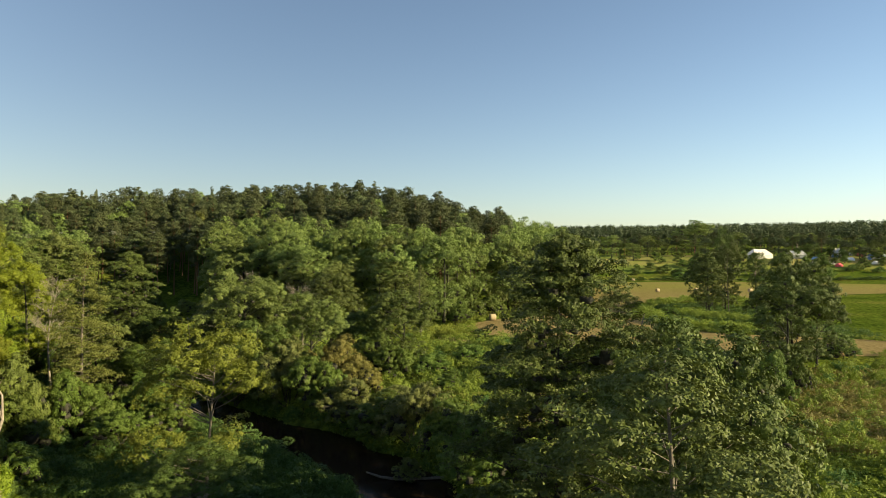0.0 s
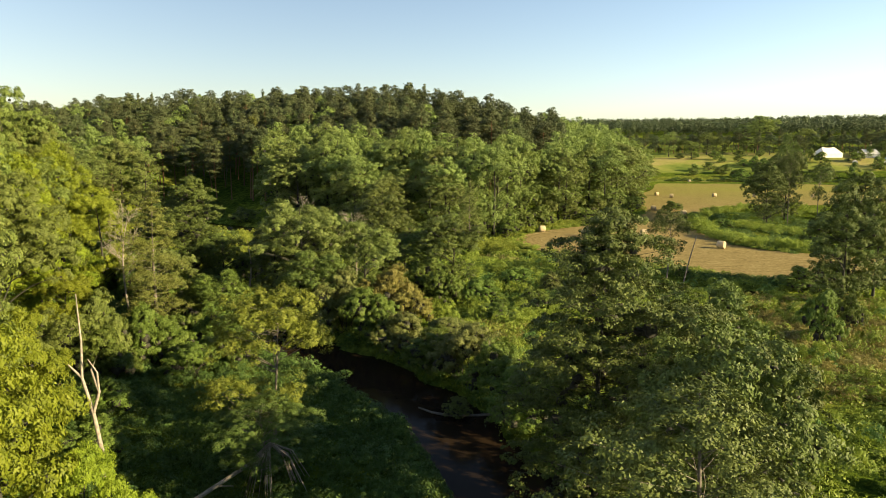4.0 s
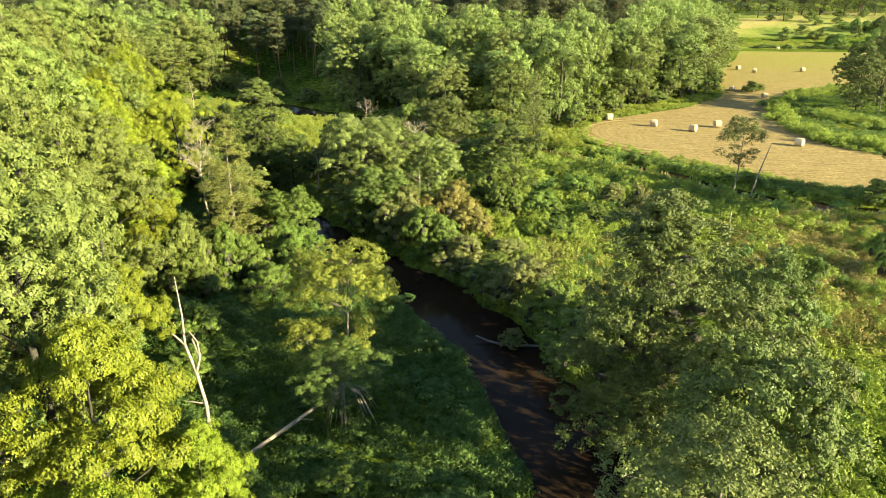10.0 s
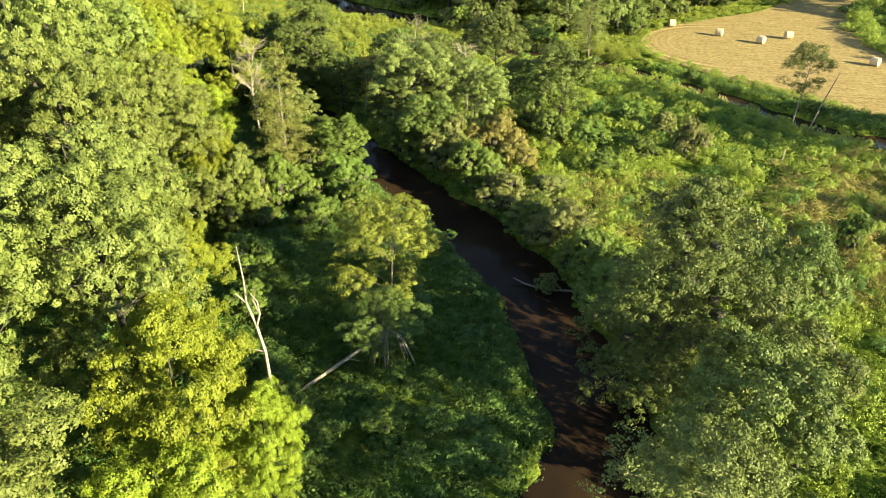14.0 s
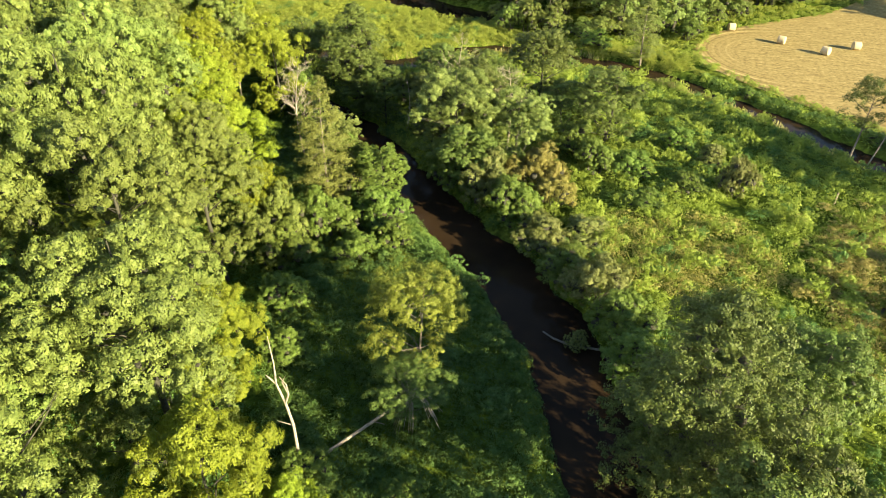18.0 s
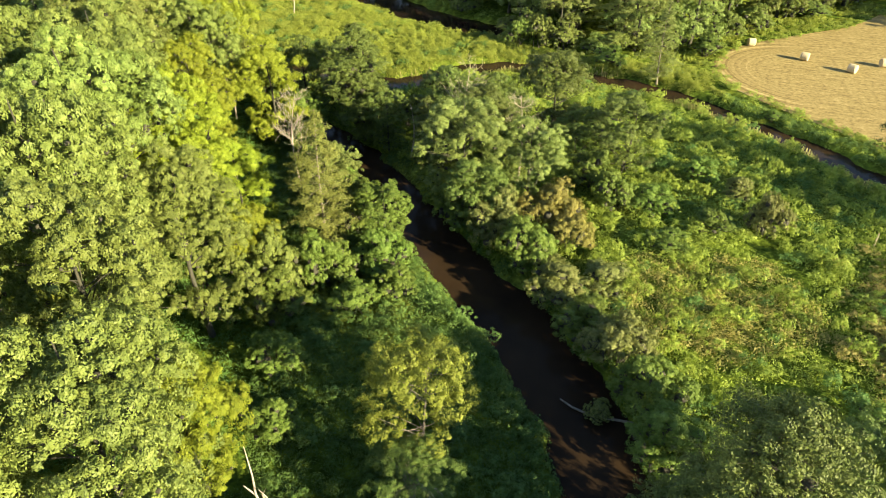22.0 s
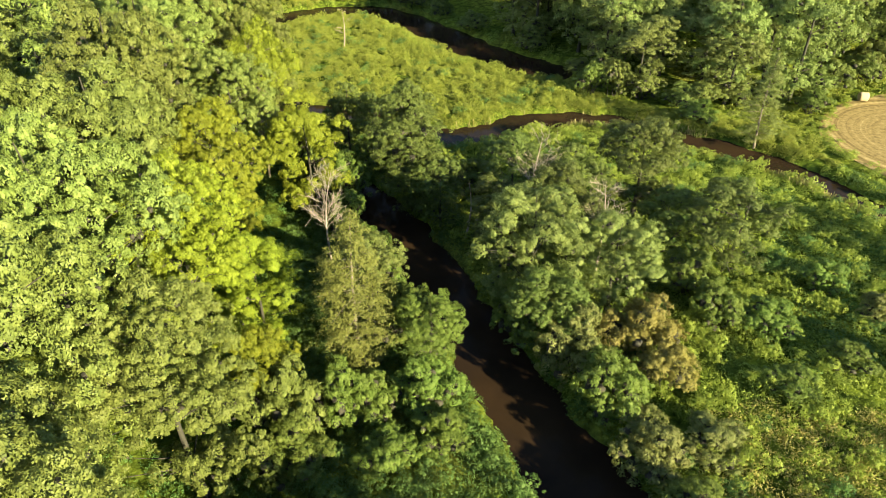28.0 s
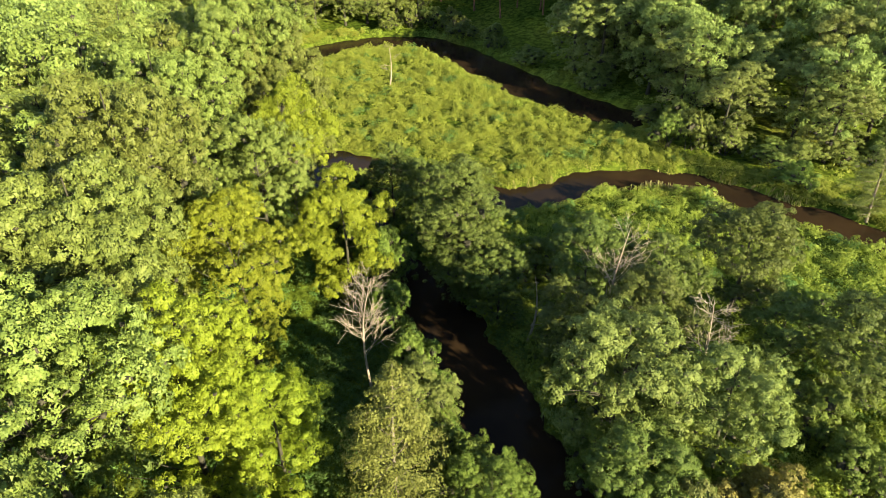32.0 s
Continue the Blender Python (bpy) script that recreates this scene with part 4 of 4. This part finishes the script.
for k in range(34):
    x = -100 + k * 4.4 + rng.uniform(-1.5, 1.5)
    y = float(np.interp(x, EDGE_X, EDGE_Y)) + rng.uniform(-1.5, 2.5)
    if off_water(x, y) > 1.2:
        tree("shrub", f"bush{k % 3}", x, y, rng.uniform(3, 6), rng.uniform(2.6, 3.8), "leafy shrub at the edge of the hill wood", "shrub", "shrubs of the wood edge", leaf=LEAF_OAK)
massed("pine_woods", behind, LEAF_PINE, "dark pine crowns at the back of the hill", "woods")
massed("deep_woods", deep, LEAF_OAK_LIT, "leafy crowns of the deep wood", "woods")

for x, y, tall, wide in [(-82, 227, 25, 2.6), (-104, 236, 23, 2.4), (-139, 246, 23, 2.6), (-22, 205, 23, 3.2), (-128, 236, 22, 2.4), (-66, 226, 23, 2.2), (-45, 214, 22, 2.4)]:
    tree("spruce_tree", "spruce", x, y, tall, wide, "dark pointed spruce rising over the pines", group="spruces on the hill")
for x, y, tall, wide in [(-88, 206, 21, 2.6), (-78, 204, 21, 2.6), (-95, 205, 18, 2.4)]:
    tree("birch_tree", "willow0", x, y, tall, wide, "pale yellow weeping birch before dark pines", group="birches on the hill", leaf=LEAF_OLIVE)

# ---- bales ----
def bale_thing():
    root = new("hay_bale")
    k = np.linspace(0, 2 * np.pi, 28, endpoint=False)
    prof = [(-0.62, 0.66), (-0.58, 0.70), (-0.3, 0.715), (0.0, 0.71), (0.3, 0.715), (0.58, 0.70), (0.62, 0.66)]
    rings = np.array([[(a, r * np.cos(q) * (1 + 0.012 * np.sin(5 * q)), r * np.sin(q) * (0.97 if np.sin(q) < 0 else 1)) for q in k] for a, r in prof])
    v = rings.reshape(-1, 3)
    i = np.arange(len(v)).reshape(len(prof), 28)
    j = np.roll(i, -1, 1)
    body = new("wrap", mesh_of("wrap", v, np.stack([i[:-1], j[:-1], j[1:], i[1:]], -1).reshape(-1, 4), STRAW, True))
    body.parent = root
    for side in (-1, 1):
        rs = np.linspace(0.66, 0.03, 8)
        rr = np.array([[(side * (0.62 - 0.012 * (n % 2) + 0.02 * (1 - r)), r * np.cos(q), r * np.sin(q)) for q in k] for n, r in enumerate(rs)])
        i = np.arange(8 * 28).reshape(8, 28)
        j = np.roll(i, -1, 1)
        end = new("end_face", mesh_of("end_face", rr.reshape(-1, 3), np.stack([i[:-1], j[:-1], j[1:], i[1:]], -1).reshape(-1, 4), STRAW_END, True))
        end.parent = root
    return tagged(root, "round straw-coloured hay bale on the mown field", "hay bale", "bales on the field")


first = bale_thing()
BALES = [(10.8, 139.4, 15), (19.2, 133.7, -20), (26, 129.6, -35), (31.5, 134.6, 10), (41.8, 118.8, -40), (62.4, 250, 20), (65.5, 241, -15),
         (82.5, 246, 10), (98, 248, 35), (104, 350, 0), (47, 191, -30), (51.8, 177.6, 15), (118, 246, 20)]
for n, (x, y, turn) in enumerate(BALES):
    m = pose(x, y, 0.06 + 0.69, 0, 0, turn)
    if n:
        copy_thing(first, m)
    else:
        first.matrix_basis = m

# ---- meadow, banks and reeds ----
MEADOW = [(3, 20), (70, 20), (70, 80), (48, 80), (38, 81), (30, 83.4), (24.3, 87), (14, 97.5), (0, 107.5), (-16, 111.5), (-30, 111.5), (-36, 104), (-44, 98.5),
          (-60, 99), (-66, 97.5), (-52, 88), (-40, 77), (-26, 67), (-12, 55), (-1, 42), (3.5, 32)]
herbs("meadow_plants", MEADOW, 4200, 0.25, 1.0, 0.19, HERB, "tall green meadow herbs in tussocks", 88, wide=(0.6, 1.4))
herbs("meadow_plants", [(16, 46), (44, 44), (46, 70), (26, 73), (18, 66)], 2000, 0.6, 1.4, 0.17, HERB_GOLD, "dry golden grass among green herbs", 50, seed=5)
herbs("meadow_plants", [(-5, 53), (6, 50), (16, 58), (10, 67), (0, 64), (-6, 60)], 480, 0.5, 1.2, 0.17, HERB_GOLD, "pale seeding grass in the meadow", 50, seed=6)
herbs("meadow_plants", [(-14, 74), (12, 72), (26, 82), (10, 98), (-8, 104)], 600, 0.3, 0.8, 0.21, HERB_DEEP, "deep green damp grass by the creek", 50, seed=8)
BANK = [(1.2, 12), (0.8, 24), (-1.5, 32), (-5.5, 39.2), (-10.5, 45.6), (-19, 53), (-26, 60), (-34, 67), (-44, 76.5), (-54, 86), (-58, 84), (-46, 66), (-36, 52), (-28, 38), (-22, 28), (-16, 12)]
herbs("wood_floor_plants", [(-16, 8), (-22, 28), (-28, 38), (-36, 52), (-46, 66), (-58, 84), (-68, 84), (-56, 54), (-44, 30), (-30, 8)], 1100, 0.3, 1.0, 0.16, HERB_DEEP, "nettles and ferns on the wood floor", 90, seed=15)
herbs("bank_plants", BANK, 1900, 0.35, 1.1, 0.16, HERB_DEEP, "dense dark nettles and herbs on the bank", 109, seed=11)
ISLAND = [(-69, 102.5), (-57, 103.5), (-43, 102.5), (-38.5, 110), (-30, 116.5), (-16, 116.5), (0, 113), (6, 112), (3, 121), (-8, 124), (-20, 121), (-40, 132), (-56, 138), (-66, 143), (-80, 150), (-90, 154),
          (-98, 148), (-101, 136), (-101, 122), (-102, 110), (-90, 98)]
herbs("island_plants", ISLAND, 2400, 0.4, 1.6, 0.20, HERB, "sunlit bright grass inside the river bend", 150, wide=(0.5, 1.2), seed=13)
herbs("edge_plants", [(6, 112), (25, 98), (44, 88.5), (42, 86), (30, 89), (20, 97.2), (8, 107)], 420, 0.4, 0.9, 0.20, HERB_DEEP, "rank grass strip beside the field", 58, seed=17)
herbs("edge_plants", [(45, 122), (52, 114), (78, 107), (78, 130), (80, 190), (62, 182), (56, 172), (49, 158), (46.5, 143)], 900, 0.4, 1.3, 0.22, HERB_DEEP, "overgrown hedge strip in the field", 70, seed=19)
herbs("edge_plants", [(-118, 118), (-109, 118), (-110, 138), (-107, 150), (-100, 160), (-110, 160), (-122, 150)], 260, 0.5, 1.6, 0.33, HERB, "pale waterside grass under trees", 46, seed=23)
herbs("edge_plants", [(3, 124), (5, 134), (13, 144), (31, 161), (40, 178), (36, 182), (10, 152), (0, 136), (-14, 126)], 420, 0.4, 1.2, 0.33, HERB, "grass between wood and field", 46, seed=29)
rng = np.random.default_rng(63)
for leaf, label, poly, count, tall in ((HERB, "rounded thickets of tall yellow-green herbs", MEADOW, 1150, (0.9, 2.1)), (HERB_DEEP, "rounded thickets of dark nettles", MEADOW, 260, (0.8, 1.8)),
                                       (HERB_DEEP, "dark nettle thickets on the shaded bank", BANK, 200, (0.7, 1.5)), (HERB, "bright grass thickets inside the bend", ISLAND, 330, (0.7, 1.7)),
                                       (HERB_DEEP, "darker nettle thickets inside the bend", ISLAND, 110, (0.7, 1.5)),
                                       (HERB_GOLD, "dry golden thickets in the meadow", [(14, 50), (60, 45), (60, 76), (30, 80), (16, 70)], 300, (0.6, 1.3))):
    p = np.array(poly)
    xy = rng.uniform(p.min(0), p.max(0), (count * 5, 2))
    xy = xy[inside(xy[:, 0], xy[:, 1], poly) & (off_water(xy[:, 0], xy[:, 1]) > 1.0)][:count]
    massed("thicket_plants", [(f"tussock{n % 2}", x, y, rng.uniform(*tall), rng.uniform(0.7, 1.6)) for n, (x, y) in enumerate(xy)], leaf, label, "plants")
rng = np.random.default_rng(67)
strip = []
for line, count, half, tall in (([(56, 116), (48.5, 123), (46, 132), (46.2, 142), (49.7, 160), (55, 172)], 150, 1.3, (1.3, 2.2)), ([(58, 178), (64, 184), (76, 195), (92, 200)], 90, 1.6, (1.4, 2.4)),
                                ([(56, 154), (64, 138), (76, 130)], 80, 2.2, (1.1, 2.0)), ([(72, 182), (84, 176), (95, 170)], 60, 2.0, (1.4, 2.4))):
    line = np.array(line, float)
    at = np.concatenate([[0], np.cumsum(np.linalg.norm(np.diff(line, axis=0), axis=1))])
    for n, k in enumerate(rng.uniform(0, at[-1], count)):
        strip.append((f"tussock{n % 2}", np.interp(k, at, line[:, 0]) + rng.normal() * half, np.interp(k, at, line[:, 1]) + rng.normal() * half, rng.uniform(*tall), rng.uniform(0.9, 1.7)))
massed("reed_thickets", strip, HERB, "tall bright green reeds along ditches in the field", "plants")
border = rounded(FIELD_EDGE, 2)
near_border = [p for p in border if p[1] < 215 and p[0] < 80]
rng = np.random.default_rng(71)
verge = [(f"tussock{n % 2}", near_border[k][0] + rng.normal() * 0.7, near_border[k][1] + rng.normal() * 0.7, rng.uniform(0.4, 1.0), rng.uniform(0.5, 1.1))
         for n, k in enumerate(rng.integers(0, len(near_border), 420))]
massed("verge_plants", verge, HERB, "uncut grass along the edge of the hay field", "plants")
blades("reed_bed", [(-1, 106.6), (4.2, 103.2), (9, 100), (13.5, 97.4), (19, 92.2), (23.5, 87.4)], 0.6, 900, 0.5, 1.1, REED, "pale seeding reeds along the creek")
blades("reed_bed", [(-33.5, 108.6), (-30, 111), (-25, 112.4), (-20, 111.6)], 0.5, 700, 0.5, 1.1, REED, "pale seeding reeds along the river", 10)
blades("reed_bed", [(-44, 103), (-39, 108), (-36, 112.4), (-30, 116.4), (-20, 118), (-10, 115.4)], 0.4, 500, 0.4, 0.9, REED, "dry reeds on the far bank", 12)

# ---- the distance ----
rng = np.random.default_rng(21)
plants = []
for _ in range(2600):
    far, way = rng.uniform(1000, 1500), rng.uniform(-0.12, 1.05)
    plants.append((f"far_oak{rng.integers(3)}", far * np.sin(way), far * np.cos(way), rng.uniform(15, 24), rng.uniform(5, 8)))


def far_crown(seed, n):
    r = np.random.default_rng(seed)
    d = unit(r.normal(size=(n, 3)))
    c = d * [5.6, 5.6, 9] * (0.8 + 0.2 * np.sin(6 * d[:, :1] + seed)) + [0, 0, 10]
    v, f = leaves(r, c, d + r.normal(size=(n, 3)) * 0.4, r.uniform(1.3, 2.6, n), 0.8)
    return v, f


for i in range(3):
    ARRAYS[f"speck{i}"] = far_crown(300 + i, 130)
    SIZES[f"speck{i}"] = (20.0, 5.8)
for n in range(150):
    way, far = 0.10 + 0.62 * (n + rng.uniform(0, 1)) / 150, rng.uniform(490, 575)
    x, y = far * np.sin(way), far * np.cos(way)
    if n % 3 == 0:
        tree("pine_tree", f"pine{n // 3 % 3}", x, y, rng.uniform(13, 18), rng.uniform(3, 4.4), "dark pine of the far wood", group="trees of the far wood")
    else:
        tree("oak_tree", f"oak{n % 3}", x, y, rng.uniform(9, 15), rng.uniform(4, 6), "leafy tree of the far wood", group="trees of the far wood", leaf=LEAF_ALDER if n % 2 else LEAF_FAR)
massed("far_woods", [("speck" + p[0][-1], *p[1:]) for p in plants], LEAF_FAR, "distant mixed woods along the horizon", "woods")
for n, (x, y, tall, wide) in enumerate([(190, 483, 27, 15), (150, 470, 16, 7), (120, 455, 17, 7), (260, 470, 16, 7), (230, 500, 18, 8), (128, 430, 12, 6), (300, 520, 18, 8), (330, 500, 16, 7)]):
    tree("oak_tree", f"oak{n % 3}", x, y, tall, wide, "big spreading tree beyond the far field", group="trees beyond the field")
for n in range(90):
    x, y = rng.uniform(95, 290), rng.uniform(362, 450)
    if x < 100 + (y - 350) * 0.25:
        continue
    tree("shrub", "far_shrub", x, y, rng.uniform(3.5, 8), rng.uniform(2.8, 5), "rounded shrub in rough pasture", "shrub", "shrubs beyond the field", leaf=LEAF_SHRUB)


def tent(name, x, y, long, wide, eave, ridge, turn, cloth, label):
    """A ridge tent: roof, walls, poles."""
    root = new(name)
    root.location, root.rotation_euler = (x, y, float(land(x, y))), (0, 0, turn)
    a, b = long / 2, wide / 2
    roof = [(-a, -b, eave), (0, -b * 1.03, eave - 0.25), (a, -b, eave), (-a * 0.62, 0, ridge), (0, 0, ridge - 0.35), (a * 0.62, 0, ridge), (-a, b, eave), (0, b * 1.03, eave - 0.25), (a, b, eave)]
    part("roof", roof, [(0, 1, 4, 3), (1, 2, 5, 4), (3, 4, 7, 6), (4, 5, 8, 7), (0, 3, 6, 6), (2, 8, 5, 5)], cloth, root)
    for k, (p, q) in enumerate((((-a, -b), (a, -b)), ((a, -b), (a, b)), ((a, b), (-a, b)), ((-a, b), (-a, -b)))):
        p, q = np.array(p) * 0.97, np.array(q) * 0.97
        part("wall", [(*p, 0), (*q, 0), (*q, eave), (*p, eave)], [(0, 1, 2, 3)], cloth, root)
    for px, py in ((-a * 0.62, 0), (a * 0.62, 0)):
        v, f = tube([(px, py, 0), (px, py, ridge + 0.4)], (0.08, 0.06), 6)
        part("pole", v, f, WOOD, root)
    return tagged(root, label, "tent", "tents of the camp")


def part(name, verts, faces, mat, parent):
    me = bpy.data.meshes.new(name)
    me.from_pydata([tuple(map(float, v)) for v in verts], [], [tuple(dict.fromkeys(int(i) for i in f)) for f in faces])
    me.materials.append(mat)
    ob = new(name, me)
    ob.parent = parent
    return ob


tent("marquee_tent", 213, 431, 15, 9, 2.6, 6.5, 0.3, CANVAS, "large white marquee tent beyond the field")
tent("marquee_tent", 236, 428, 12, 8, 2.4, 5.2, -0.2, CANVAS, "large white marquee tent beyond the field")
tent("marquee_tent", 265, 430, 5, 5, 2.4, 6.0, 0.1, CANVAS, "small peaked white tent")
for n in range(16):
    x, y = rng.uniform(215, 300), rng.uniform(395, 445)
    tent("camp_tent", x, y, rng.uniform(3, 5), rng.uniform(2.5, 3.5), 0.9, rng.uniform(1.8, 2.4), rng.uniform(0, 3), (PAINT_WHITE, PAINT_BLUE, CANVAS, PAINT_RED)[n % 4] if n % 4 != 3 or n < 8 else CANVAS,
         "small camping tent on the grass")
tipi = new("tipi_tent")
tipi.location = (247, 446, float(land(247, 446)))
k = np.linspace(0, 2 * np.pi, 14, endpoint=False)
ring = [(3.2 * np.cos(q), 3.2 * np.sin(q), 0) for q in k] + [(0.35 * np.cos(q), 0.35 * np.sin(q), 7.2) for q in k]
part("cover", ring, [(i, (i + 1) % 14, 14 + (i + 1) % 14, 14 + i) for i in range(14)], CANVAS_DARK, tipi)
for q in k[::2]:
    v, f = tube([(3.25 * np.cos(q), 3.25 * np.sin(q), 0), (-0.9 * np.cos(q), -0.9 * np.sin(q), 9.6)], (0.09, 0.05), 5)
    part("pole", v, f, WOOD, tipi)
tagged(tipi, "tall brown tipi with crossed poles", "tent", "tents of the camp")
pv, pf = sheet(np.linspace(78, 330, 62), np.linspace(353, 520, 45), lambda a, b: 0 * a)
pv[:, 0] += 0.28 * (pv[:, 1] - 353)
pv[:, 2] = land(pv[:, 0], pv[:, 1]) + 0.12
tagged(new("far_pasture", mesh_of("far_pasture", pv, pf, PASTURE, True)), "pale yellow-green grazed pasture beyond the hedge", "field", kind="structure")
for n in range(46):
    k = n / 45
    x, y = 96 + 150 * k + rng.uniform(-1.5, 1.5), 357 - 9 * k + rng.uniform(-1.5, 1.5)
    tree("shrub", "far_shrub", x, y, rng.uniform(1.2, 2.8), rng.uniform(2.4, 4), "low hedge shrub along the far field", "shrub", "far hedge shrubs", leaf=LEAF_SHRUB)

for n, (line, half) in enumerate(CHANNELS):
    herbs("fringe_plants", line[4:] if n == 0 else line[:9] if n == 4 else line, (520, 220, 160, 380, 190, 700)[n], 0.4, 1.15, 0.17 if n < 4 else 0.22, HERB_DEEP if n < 3 else HERB,
          "lush overhanging grass and nettles at the water's edge", 80 if n < 4 else 60, 0.1, (0.4, 0.9), 40 + n, half)
